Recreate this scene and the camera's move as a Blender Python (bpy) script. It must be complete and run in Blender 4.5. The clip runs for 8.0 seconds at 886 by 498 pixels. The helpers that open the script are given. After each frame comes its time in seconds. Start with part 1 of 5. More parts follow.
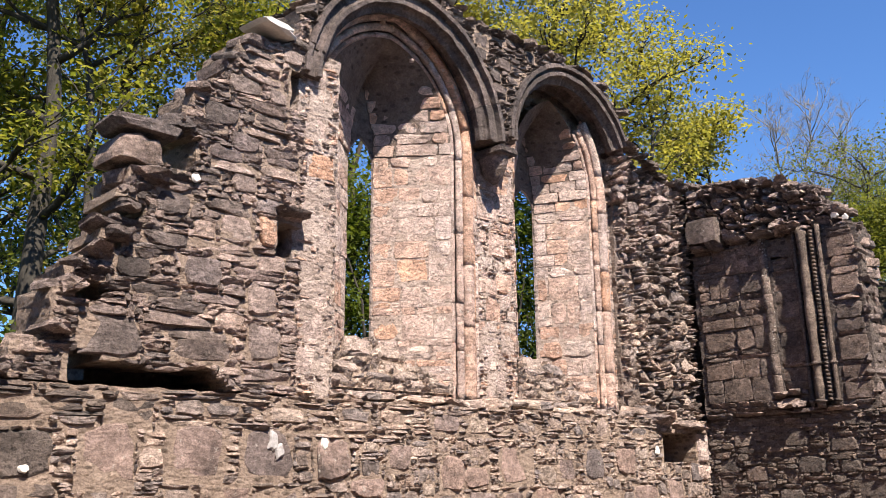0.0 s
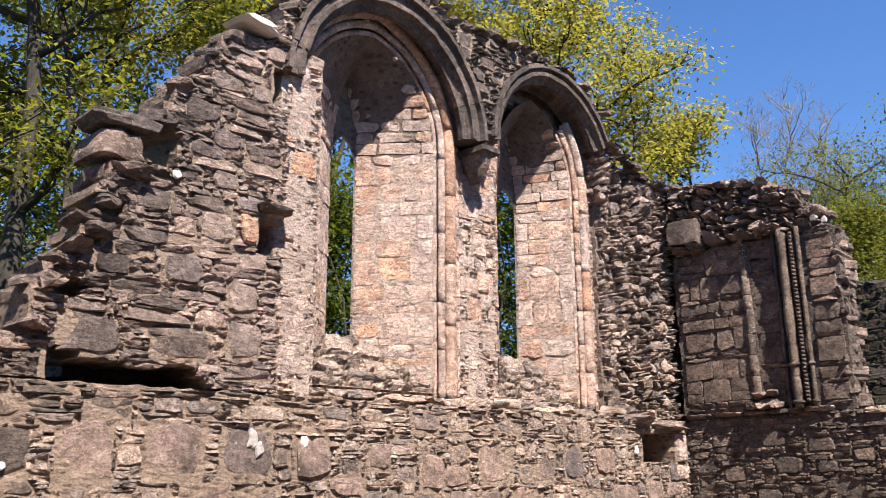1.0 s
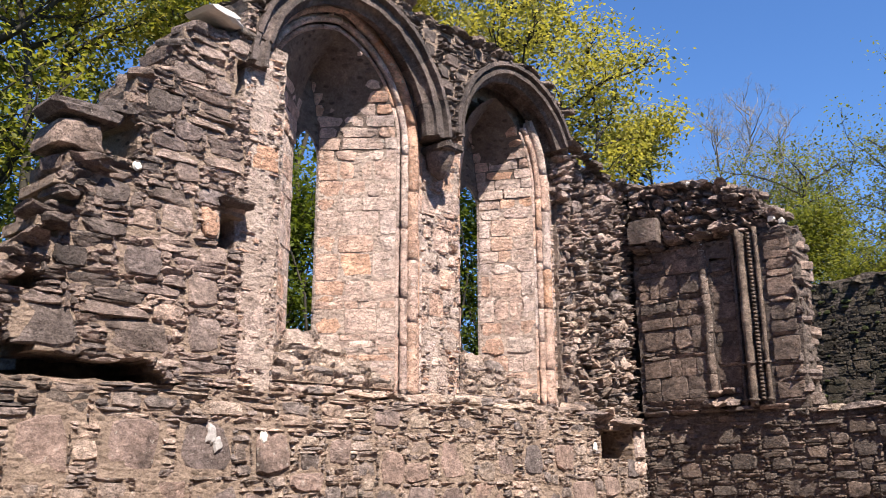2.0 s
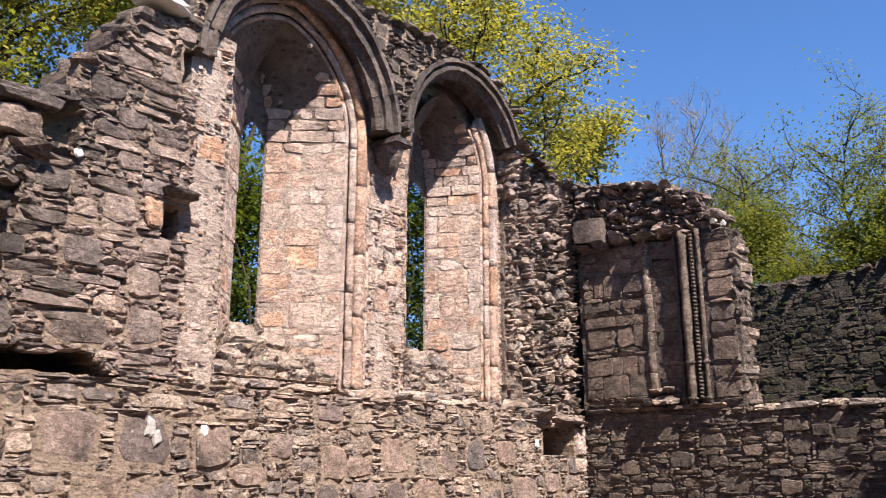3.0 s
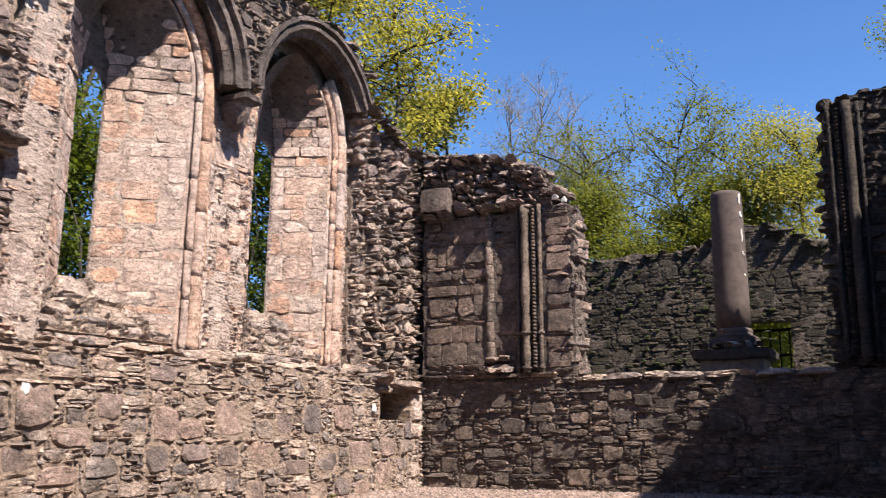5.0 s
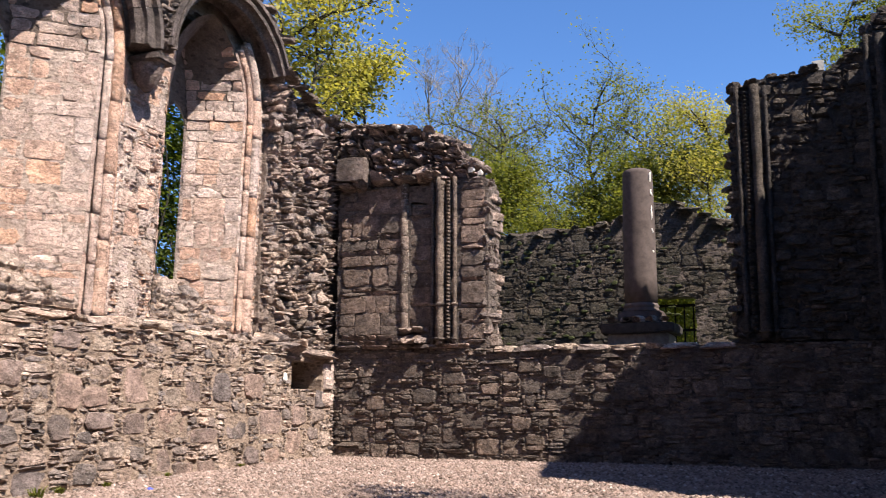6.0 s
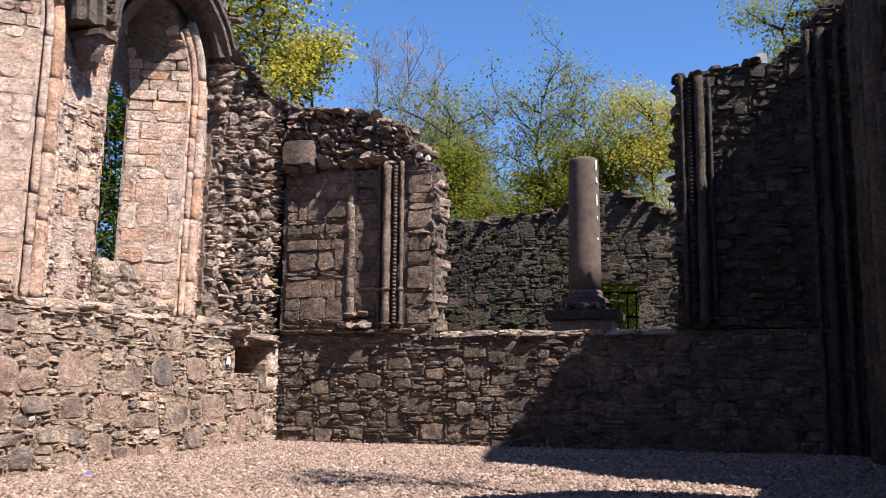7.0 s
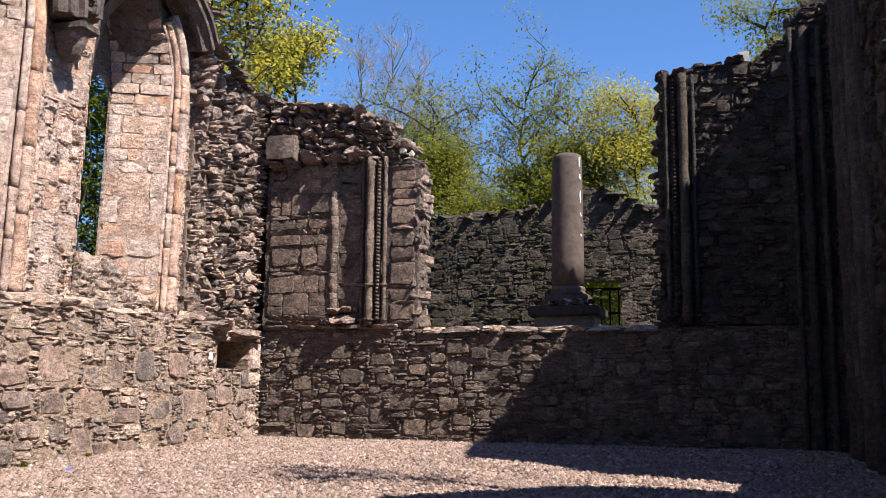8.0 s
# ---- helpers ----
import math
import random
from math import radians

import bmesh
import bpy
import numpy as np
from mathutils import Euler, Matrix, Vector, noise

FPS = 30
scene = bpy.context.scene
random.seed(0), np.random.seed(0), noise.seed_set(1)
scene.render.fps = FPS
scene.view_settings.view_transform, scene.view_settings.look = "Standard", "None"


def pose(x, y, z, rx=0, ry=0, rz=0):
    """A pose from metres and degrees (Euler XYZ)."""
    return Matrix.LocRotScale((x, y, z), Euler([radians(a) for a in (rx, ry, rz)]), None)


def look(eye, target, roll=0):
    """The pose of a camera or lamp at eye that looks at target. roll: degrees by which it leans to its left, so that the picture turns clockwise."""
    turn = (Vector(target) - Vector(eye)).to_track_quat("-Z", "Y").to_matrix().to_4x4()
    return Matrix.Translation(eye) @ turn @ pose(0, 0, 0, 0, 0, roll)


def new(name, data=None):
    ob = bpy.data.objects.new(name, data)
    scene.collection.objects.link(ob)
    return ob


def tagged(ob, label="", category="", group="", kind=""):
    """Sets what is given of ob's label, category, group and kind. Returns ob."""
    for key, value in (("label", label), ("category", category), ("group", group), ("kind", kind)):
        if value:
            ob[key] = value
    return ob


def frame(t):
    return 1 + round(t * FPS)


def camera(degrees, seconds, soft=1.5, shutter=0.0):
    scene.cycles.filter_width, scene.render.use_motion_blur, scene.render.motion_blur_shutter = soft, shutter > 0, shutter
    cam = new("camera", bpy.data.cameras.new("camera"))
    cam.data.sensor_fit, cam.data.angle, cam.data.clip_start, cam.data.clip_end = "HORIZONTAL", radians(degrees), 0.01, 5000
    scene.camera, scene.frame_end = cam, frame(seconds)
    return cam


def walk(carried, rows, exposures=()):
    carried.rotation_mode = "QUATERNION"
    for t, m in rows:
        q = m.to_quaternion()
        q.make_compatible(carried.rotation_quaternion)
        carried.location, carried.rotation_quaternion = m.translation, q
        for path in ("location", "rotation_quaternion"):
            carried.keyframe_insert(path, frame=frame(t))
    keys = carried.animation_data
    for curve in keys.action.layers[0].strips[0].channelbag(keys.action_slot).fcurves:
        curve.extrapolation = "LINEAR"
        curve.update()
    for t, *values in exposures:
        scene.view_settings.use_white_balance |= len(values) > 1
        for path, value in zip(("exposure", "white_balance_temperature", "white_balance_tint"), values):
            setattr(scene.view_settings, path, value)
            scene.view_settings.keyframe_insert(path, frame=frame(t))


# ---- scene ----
cam = camera(50.83, 8.0, soft=0.8, shutter=0.4)
PATH = [
    (0.0, pose(0, 0, 0.66, 104.27, 1.56, -46.10)),
    (0.5, pose(0, 0, 0.66, 104.25, 1.46, -46.31)),
    (1.0, pose(0, 0, 0.66, 104.17, 1.36, -47.30)),
    (1.5, pose(0, 0, 0.66, 104.01, 1.32, -48.40)),
    (3.0, pose(0, 0, 0.66, 103.56, 0.86, -53.16)),
    (3.5, pose(0, 0, 0.66, 103.21, 0.67, -55.27)),
    (4.0, pose(0, 0, 0.66, 102.70, 0.51, -57.71)),
    (4.5, pose(0, 0, 0.66, 102.16, 0.34, -60.37)),
    (5.0, pose(0, 0, 0.66, 101.36, 0.14, -62.99)),
    (6.5, pose(0, 0, 0.66, 98.97, -0.40, -70.42)),
    (7.0, pose(0, 0, 0.66, 98.69, -0.46, -71.71)),
    (7.5, pose(0, 0, 0.66, 98.48, -0.50, -72.53)),
    (8.0, pose(0, 0, 0.66, 98.44, -0.54, -72.75)),
]
walk(cam, PATH)

# ---- light ----
SUN_WAY = Vector((0.32, 1.0, -1.29)).normalized()
world = bpy.data.worlds.new("sky")
scene.world = world
world.use_nodes = True
wn = world.node_tree
sky = wn.nodes.new("ShaderNodeTexSky")
sky.sky_type = "NISHITA"
sky.sun_disc = False
sky.sun_elevation = math.asin(-SUN_WAY.z)
sky.sun_rotation = math.atan2(-SUN_WAY.x, -SUN_WAY.y)
sky.air_density, sky.dust_density, sky.ozone_density = 1.0, 0.2, 3.0
rich = wn.nodes.new("ShaderNodeHueSaturation")
rich.inputs["Saturation"].default_value = 1.08
cast = wn.nodes.new("ShaderNodeMix")
cast.data_type, cast.blend_type = "RGBA", "MULTIPLY"
cast.inputs[0].default_value = 1.0
cast.inputs[7].default_value = (0.83, 1.03, 1.34, 1)
wn.links.new(sky.outputs[0], rich.inputs["Color"])
wn.links.new(rich.outputs[0], cast.inputs[6])
wn.links.new(cast.outputs[2], wn.nodes["Background"].inputs[0])
wn.nodes["Background"].inputs[1].default_value = 0.059
sun = new("sun", bpy.data.lights.new("sun", "SUN"))
sun.data.energy, sun.data.angle, sun.data.color = 5.0, radians(0.53), (1.0, 0.90, 0.80)
sun.matrix_world = look((0, 0, 30), Vector((0, 0, 30)) + SUN_WAY)
scene.view_settings.exposure = 1.36

# ---- materials ----


class Mat:
    """A small builder for node materials."""

    def __init__(self, name, rough=0.9):
        self.m = bpy.data.materials.new(name)
        self.m.use_nodes = True
        self.t = self.m.node_tree
        self.b = self.t.nodes["Principled BSDF"]
        self.b.inputs["Roughness"].default_value = rough
        self.b.inputs["Specular IOR Level"].default_value = 0.25
        self.co = self.n("ShaderNodeNewGeometry").outputs["Position"]

    def n(self, kind, **kw):
        node = self.t.nodes.new(kind)
        for k, v in kw.items():
            if k in node.inputs:
                node.inputs[k].default_value = v
        return node

    def link(self, a, b):
        self.t.links.new(a, b)

    def noise(self, scale, detail=6.0, rough=0.6, co=None, squash=None):
        nz = self.n("ShaderNodeTexNoise", Scale=scale, Detail=detail, Roughness=rough)
        src = co or self.co
        if squash:
            mp = self.n("ShaderNodeMapping", Scale=squash)
            self.link(src, mp.inputs[0])
            src = mp.outputs[0]
        self.link(src, nz.inputs["Vector"])
        return nz.outputs["Fac"]

    def ramp(self, fac, stops):
        r = self.n("ShaderNodeValToRGB")
        e = r.color_ramp.elements
        while len(e) < len(stops):
            e.new(0.5)
        for el, (p, c) in zip(e, stops):
            el.position = p
            el.color = (*c, 1) if len(c) == 3 else c
        self.link(fac, r.inputs[0])
        return r.outputs[0]

    def mix(self, fac, a, b, mode="MIX"):
        x = self.n("ShaderNodeMix")
        x.data_type, x.blend_type = "RGBA", mode
        if isinstance(fac, (int, float)):
            x.inputs[0].default_value = fac
        else:
            self.link(fac, x.inputs[0])
        for s, v in ((x.inputs[6], a), (x.inputs[7], b)):
            if isinstance(v, tuple):
                s.default_value = (*v, 1)
            else:
                self.link(v, s)
        return x.outputs[2]

    def bump(self, height, strength, dist, under=None):
        bp = self.n("ShaderNodeBump", Strength=strength, Distance=dist)
        self.link(height, bp.inputs["Height"])
        if under:
            self.link(under, bp.inputs["Normal"])
        return bp.outputs[0]

    def done(self, colour, normal=None):
        if isinstance(colour, tuple):
            self.b.inputs["Base Color"].default_value = (*colour, 1)
        else:
            self.link(colour, self.b.inputs["Base Color"])
        if normal:
            self.link(normal, self.b.inputs["Normal"])
        return self.m


def g(v):
    return (v, v, v)


def stone_material(name, tones, island=False, lichen=0.62, stain=0.5, stain_tone=(0.05, 0.042, 0.038), crack=0.7, speck=1.0):
    """Rough weathered stone: a tone and a grain of its own for each piece, pits, bedding cracks, dark stains and pale lichen."""
    k = Mat(name, 0.92)
    if island:
        rnd = k.n("ShaderNodeNewGeometry").outputs["Random Per Island"]
    else:
        rnd = k.n("ShaderNodeObjectInfo").outputs["Random"]
    world_co = k.co
    own = k.n("ShaderNodeVectorMath")
    own.operation = "MULTIPLY_ADD"
    own.inputs[1].default_value = (37.0, 53.0, 29.0)
    k.link(rnd, own.inputs[0])
    k.link(world_co, own.inputs[2])
    k.co = own.outputs[0]
    base = k.ramp(rnd, [(i / (len(tones) - 1), c) for i, c in enumerate(tones)])
    patch = k.noise(3.6, 8, 0.72)
    base = k.mix(0.9, base, k.ramp(patch, [(0.32, g(0.5)), (0.5, g(1.05)), (0.68, g(1.7))]), "MULTIPLY")
    grain = k.noise(17, 10, 0.78, squash=(1, 1, 1.35))
    base = k.mix(0.8 * speck, base, k.ramp(grain, [(0.34, g(0.5)), (0.5, g(1.2)), (0.66, g(1.9))]), "MULTIPLY")
    fine = k.noise(70, 6, 0.8)
    base = k.mix(0.45 * speck, base, k.ramp(fine, [(0.34, g(0.45)), (0.64, g(1.65))]), "MULTIPLY")
    pits = k.ramp(k.noise(30, 3, 0.55), [(0.33, g(0.0)), (0.40, g(1.0))])
    base = k.mix(0.4, base, k.ramp(pits, [(0.0, g(0.35)), (1.0, g(1.0))]), "MULTIPLY")
    beds = k.ramp(k.noise(5, 8, 0.75, squash=(1, 1, 4.0)), [(0.468, g(1.0)), (0.495, g(0.0)), (0.522, g(1.0))])
    base = k.mix(crack, base, k.ramp(beds, [(0.0, g(0.3)), (0.6, g(1.0))]), "MULTIPLY")
    big = k.noise(1.7, 5, 0.65, co=world_co)
    base = k.mix(k.ramp(big, [(stain, g(0.0)), (stain + 0.2, g(0.75))]), base, stain_tone)
    spots = k.noise(16, 9, 0.8)
    base = k.mix(k.ramp(spots, [(lichen - 0.015, g(0.0)), (lichen + 0.03, g(0.75))]), base, (0.62, 0.58, 0.51))
    n1 = k.bump(grain, 1.0, 0.035)
    n2 = k.bump(pits, 0.7, 0.014, k.bump(fine, 0.5, 0.008, n1))
    n3 = k.bump(beds, crack, 0.02, k.bump(patch, 0.9, 0.07, n2))
    return k.done(base, n3)


WARM = [(0.377, 0.286, 0.234), (0.245, 0.198, 0.177), (0.428, 0.333, 0.265), (0.316, 0.244, 0.208), (0.204, 0.172, 0.161), (0.408, 0.296, 0.234), (0.347, 0.276, 0.234)]
DARK = [(0.19, 0.145, 0.125), (0.13, 0.105, 0.095), (0.25, 0.185, 0.155), (0.155, 0.125, 0.11), (0.30, 0.22, 0.18), (0.18, 0.14, 0.125)]
# Rubble tones with the shade of the south side put into the colour.
SHADED = [(0.075, 0.06, 0.05), (0.05, 0.043, 0.04), (0.095, 0.075, 0.06), (0.06, 0.052, 0.047)]
PINK = [(0.535, 0.398, 0.338), (0.477, 0.364, 0.315), (0.558, 0.427, 0.368), (0.535, 0.312, 0.208), (0.512, 0.381, 0.327), (0.523, 0.329, 0.244), (0.500, 0.387, 0.345), (0.582, 0.462, 0.404)]
LOW = [(0.212, 0.157, 0.140), (0.136, 0.115, 0.111), (0.289, 0.204, 0.170), (0.178, 0.140, 0.128), (0.315, 0.217, 0.174), (0.153, 0.128, 0.123), (0.281, 0.212, 0.183)]
STONE_LOW = stone_material("large_rubble_block", LOW, crack=0.4, lichen=0.61)
STONE_WARM = stone_material("warm_rubble", WARM)
STONE_WARM_J = stone_material("warm_rubble_joined", WARM, True)
STONE_DARK = stone_material("dark_rubble", DARK, lichen=0.64)
STONE_DARK_J = stone_material("dark_rubble_joined", DARK, True, lichen=0.64)
STONE_SHADED = stone_material("shaded_rubble", SHADED, lichen=0.66)
STONE_SHADED_J = stone_material("shaded_rubble_joined", SHADED, True, lichen=0.66)
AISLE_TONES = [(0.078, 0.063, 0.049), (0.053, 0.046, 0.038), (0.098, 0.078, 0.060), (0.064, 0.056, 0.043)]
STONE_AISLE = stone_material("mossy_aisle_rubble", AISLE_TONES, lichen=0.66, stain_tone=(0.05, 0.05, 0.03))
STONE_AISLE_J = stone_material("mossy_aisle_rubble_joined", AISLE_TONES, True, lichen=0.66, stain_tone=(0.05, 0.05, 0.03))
TOWER = [(0.179, 0.134, 0.110), (0.128, 0.102, 0.088), (0.243, 0.173, 0.138), (0.154, 0.119, 0.100), (0.275, 0.189, 0.147)]
STONE_TOWER = stone_material("brown_block_stone", TOWER, lichen=0.63)
RING = [(0.115, 0.09, 0.08), (0.09, 0.073, 0.066), (0.15, 0.115, 0.10), (0.105, 0.083, 0.075)]
STONE_RING = stone_material("dark_arch_stone", RING, lichen=0.635, crack=0.3)
STONE_RING_J = stone_material("dark_arch_stone_joined", RING, True, lichen=0.635, crack=0.3)
STONE_PINK = stone_material("dressed_sandstone", PINK, lichen=0.585, stain=0.58, stain_tone=(0.20, 0.155, 0.13), crack=0.8, speck=0.6)


UPPER = [(0.297, 0.220, 0.193), (0.187, 0.149, 0.138), (0.363, 0.270, 0.226), (0.242, 0.187, 0.165), (0.418, 0.308, 0.253), (0.275, 0.215, 0.193)]
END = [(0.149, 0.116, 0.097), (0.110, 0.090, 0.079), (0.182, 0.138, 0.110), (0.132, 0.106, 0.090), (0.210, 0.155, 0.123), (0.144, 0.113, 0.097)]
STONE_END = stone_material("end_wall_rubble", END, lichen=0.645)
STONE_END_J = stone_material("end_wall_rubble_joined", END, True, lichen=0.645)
STONE_UPPER = stone_material("upper_rubble", UPPER)
STONE_UPPER_J = stone_material("upper_rubble_joined", UPPER, True)


def mortar_material(name, a, b):
    """Crumbling lime mortar with chips of stone in it."""
    k = Mat(name, 0.97)
    c = k.ramp(k.noise(5, 8, 0.7), [(0.3, a), (0.7, b)])
    f = k.noise(45, 7, 0.78)
    c = k.mix(0.7, c, k.ramp(f, [(0.32, g(0.45)), (0.68, g(1.5))]), "MULTIPLY")
    v = k.n("ShaderNodeTexVoronoi", Scale=11.0)
    mp = k.n("ShaderNodeMapping", Scale=(1, 1, 1.9))
    k.link(k.co, mp.inputs[0])
    k.link(mp.outputs[0], v.inputs["Vector"])
    chip = k.ramp(v.outputs["Distance"], [(0.25, g(1.0)), (0.5, g(0.0))])
    shade = k.n("ShaderNodeSeparateColor")
    k.link(v.outputs["Color"], shade.inputs[0])
    c = k.mix(chip, c, k.mix(1.0, c, k.ramp(shade.outputs[0], [(0.0, g(0.4)), (0.5, g(0.95)), (1.0, g(1.25))]), "MULTIPLY"))
    return k.done(c, k.bump(chip, 0.4, 0.03, k.bump(f, 0.9, 0.02, k.bump(k.noise(12, 7, 0.7, squash=(1, 1, 1.7)), 1.0, 0.07))))


MORTAR = mortar_material("mortar", (0.26, 0.19, 0.145), (0.42, 0.32, 0.25))
MORTAR_DARK = mortar_material("dark_mortar", (0.10, 0.08, 0.07), (0.20, 0.16, 0.135))
MORTAR_BROWN = mortar_material("brown_mortar", (0.16, 0.12, 0.10), (0.30, 0.23, 0.19))
# Mortar darkened for the same shaded walls.
MORTAR_SHADED = mortar_material("shaded_mortar", (0.05, 0.042, 0.038), (0.10, 0.08, 0.07))
# Rough vault rubble, its colour darkened for the shade under the arch.
VAULT = mortar_material("shaded_vault_rubble", (0.13, 0.10, 0.085), (0.26, 0.20, 0.165))
PLASTER = mortar_material("worn_render", (0.34, 0.255, 0.21), (0.60, 0.48, 0.41))


def leaf_material(name, a, b, c):
    k = Mat(name, 0.55)
    rnd = k.n("ShaderNodeNewGeometry").outputs["Random Per Island"]
    col = k.ramp(rnd, [(0.0, a), (0.5, b), (1.0, c)])
    k.b.inputs["Base Color"].default_value = (*b, 1)
    k.link(col, k.b.inputs["Base Color"])
    tr = k.n("ShaderNodeBsdfTranslucent")
    k.link(k.mix(1.0, col, (1.25, 1.25, 0.6), "MULTIPLY"), tr.inputs[0])
    mx = k.n("ShaderNodeMixShader", Fac=0.55)
    k.link(k.b.outputs[0], mx.inputs[1])
    k.link(tr.outputs[0], mx.inputs[2])
    k.link(mx.outputs[0], k.t.nodes["Material Output"].inputs[0])
    return k.m


LEAF_YELLOW = leaf_material("spring_leaf_yellow", (0.29, 0.265, 0.07), (0.38, 0.335, 0.10), (0.17, 0.18, 0.05))
LEAF_MIXED = leaf_material("spring_leaf_mixed", (0.30, 0.265, 0.065), (0.13, 0.155, 0.03), (0.22, 0.215, 0.05))
LEAF_GREEN = leaf_material("spring_leaf_green", (0.07, 0.095, 0.018), (0.12, 0.145, 0.026), (0.035, 0.06, 0.015))
LEAF_PALE = leaf_material("spring_leaf_pale", (0.125, 0.145, 0.032), (0.215, 0.215, 0.052), (0.07, 0.09, 0.023))


def bark_material(name, light):
    k = Mat(name, 0.95)
    nz = k.noise(12, 7, 0.7, squash=(1, 1, 0.3))
    c = k.ramp(nz, [(p, tuple(v * light for v in q)) for p, q in ((0.3, (0.03, 0.026, 0.022)), (0.6, (0.085, 0.075, 0.06)), (0.8, (0.13, 0.12, 0.10)))])
    return k.done(c, k.bump(nz, 0.7, 0.03))


BARK = bark_material("bark", 0.7)
BARK_PALE = bark_material("pale_twig_bark", 3.2)


def gravel_material(island):
    k = Mat("gravel_pebbles" if island else "gravel_bed", 0.9)
    if island:
        f = k.n("ShaderNodeNewGeometry").outputs["Random Per Island"]
    else:
        v = k.n("ShaderNodeTexVoronoi", Scale=38.0)
        k.link(k.co, v.inputs["Vector"])
        f = k.n("ShaderNodeSeparateColor")
        k.link(v.outputs["Color"], f.inputs[0])
        f = f.outputs[0]
    c = k.ramp(f, [(0.0, (0.095, 0.07, 0.054)), (0.3, (0.262, 0.188, 0.158)), (0.6, (0.348, 0.254, 0.214)), (0.85, (0.152, 0.112, 0.095)), (1.0, (0.50, 0.415, 0.365))])
    c = k.mix(0.6, c, k.ramp(k.noise(2.2, 6, 0.65), [(0.3, g(0.6)), (0.7, g(1.25))]), "MULTIPLY")
    return k.done(c, k.bump(k.noise(45, 5, 0.7), 0.8, 0.03))


GRAVEL = gravel_material(False)
PEBBLE = gravel_material(True)


def plain(name, colour, rough=0.8, metal=0.0, var=0.35, scale=30):
    k = Mat(name, rough)
    k.b.inputs["Metallic"].default_value = metal
    nz = k.noise(scale, 6, 0.65)
    c = k.mix(1.0, colour, k.ramp(nz, [(0.25, g(1 - var)), (0.75, g(1 + var))]), "MULTIPLY")
    return k.done(c, k.bump(nz, 0.3, 0.008))


# White of lichen and bleached stones, and of the column's painted sunlit edge.
WHITE_PATCH = plain("white_lichen_sun", (0.56, 0.53, 0.48), 0.95, var=0.15)
GREY_PATCH = plain("grey_lichen", (0.33, 0.31, 0.30), 0.95, var=0.4)
IRON = plain("rusted_iron", (0.02, 0.017, 0.015), 0.7, 0.4)
COLUMN_STONE = plain("polished_column_stone", (0.085, 0.065, 0.058), 0.9, var=0.4, scale=9)
# Cornice colour taken nearly to black to carry the shade on it.
CORNICE_SHADED = plain("shaded_cornice_stone", (0.038, 0.033, 0.03), 0.9, var=0.6, scale=12)
DIE_STONE = plain("pale_pedestal_block", (0.17, 0.155, 0.135), 0.9, var=0.5, scale=12)
GRASS_SOIL = plain("woodland_floor", (0.07, 0.075, 0.03), 0.98, var=0.6, scale=3)

# ---- mesh helpers ----


def mesh(name, verts, faces, mat=None, smooth=False):
    me = bpy.data.meshes.new(name)
    me.from_pydata([tuple(v) for v in verts], [], faces)
    if smooth:
        me.polygons.foreach_set("use_smooth", [True] * len(me.polygons))
    if mat:
        me.materials.append(mat)
    me.update()
    return me


def part(name, data, material, parent, label=""):
    """Links a mesh (or a bmesh) as one object under a thing or a part."""
    if isinstance(data, bmesh.types.BMesh):
        me = bpy.data.meshes.new(name)
        data.to_mesh(me)
        data.free()
    else:
        me = data
    if material and not me.materials:
        me.materials.append(material)
    ob = new(name, me)
    ob.parent = parent
    if label:
        tagged(ob, label=label)
    return ob


def thing(name, m, label, category, group="", kind=""):
    ob = new(name)
    ob.empty_display_size = 0.2
    ob.matrix_world = m
    return tagged(ob, label, category, group, kind)


def sweep(path, radii, sides=10, caps=True):
    """A tube along a path of points; radii: one number or one for each point."""
    path = [Vector(p) for p in path]
    if isinstance(radii, (int, float)):
        radii = [radii] * len(path)
    verts, faces = [], []
    ref = Vector((0.31, 0.95, 0.05))
    for i, p in enumerate(path):
        d = (path[min(i + 1, len(path) - 1)] - path[max(i - 1, 0)]).normalized()
        a = d.cross(ref)
        if a.length < 1e-3:
            a = d.cross(Vector((1, 0, 0)))
        a.normalize()
        b = d.cross(a)
        for s in range(sides):
            t = 2 * math.pi * s / sides
            verts.append(p + (a * math.cos(t) + b * math.sin(t)) * radii[i])
    for i in range(len(path) - 1):
        for s in range(sides):
            n = (s + 1) % sides
            faces.append((i * sides + s, i * sides + n, (i + 1) * sides + n, (i + 1) * sides + s))
    if caps:
        faces.append(tuple(range(sides - 1, -1, -1)))
        faces.append(tuple(range((len(path) - 1) * sides, len(path) * sides)))
    return verts, faces


def box_bm(x0, x1, y0, y1, z0, z1, bevel=0.01, rough=0.0, seed=1, cuts=0):
    bm = bmesh.new()
    bmesh.ops.create_cube(bm, size=1)
    bmesh.ops.scale(bm, vec=(x1 - x0, y1 - y0, z1 - z0), verts=bm.verts)
    bmesh.ops.translate(bm, vec=((x0 + x1) / 2, (y0 + y1) / 2, (z0 + z1) / 2), verts=bm.verts)
    if bevel:
        bmesh.ops.bevel(bm, geom=bm.edges[:], offset=bevel, segments=2, affect="EDGES")
    if cuts:
        bmesh.ops.subdivide_edges(bm, edges=bm.edges[:], cuts=cuts, use_grid_fill=True)
    if rough:
        for v in bm.verts:
            v.co += noise.noise_vector(v.co * 6 + Vector((seed * 7.1, 0, 0))) * rough
    return bm


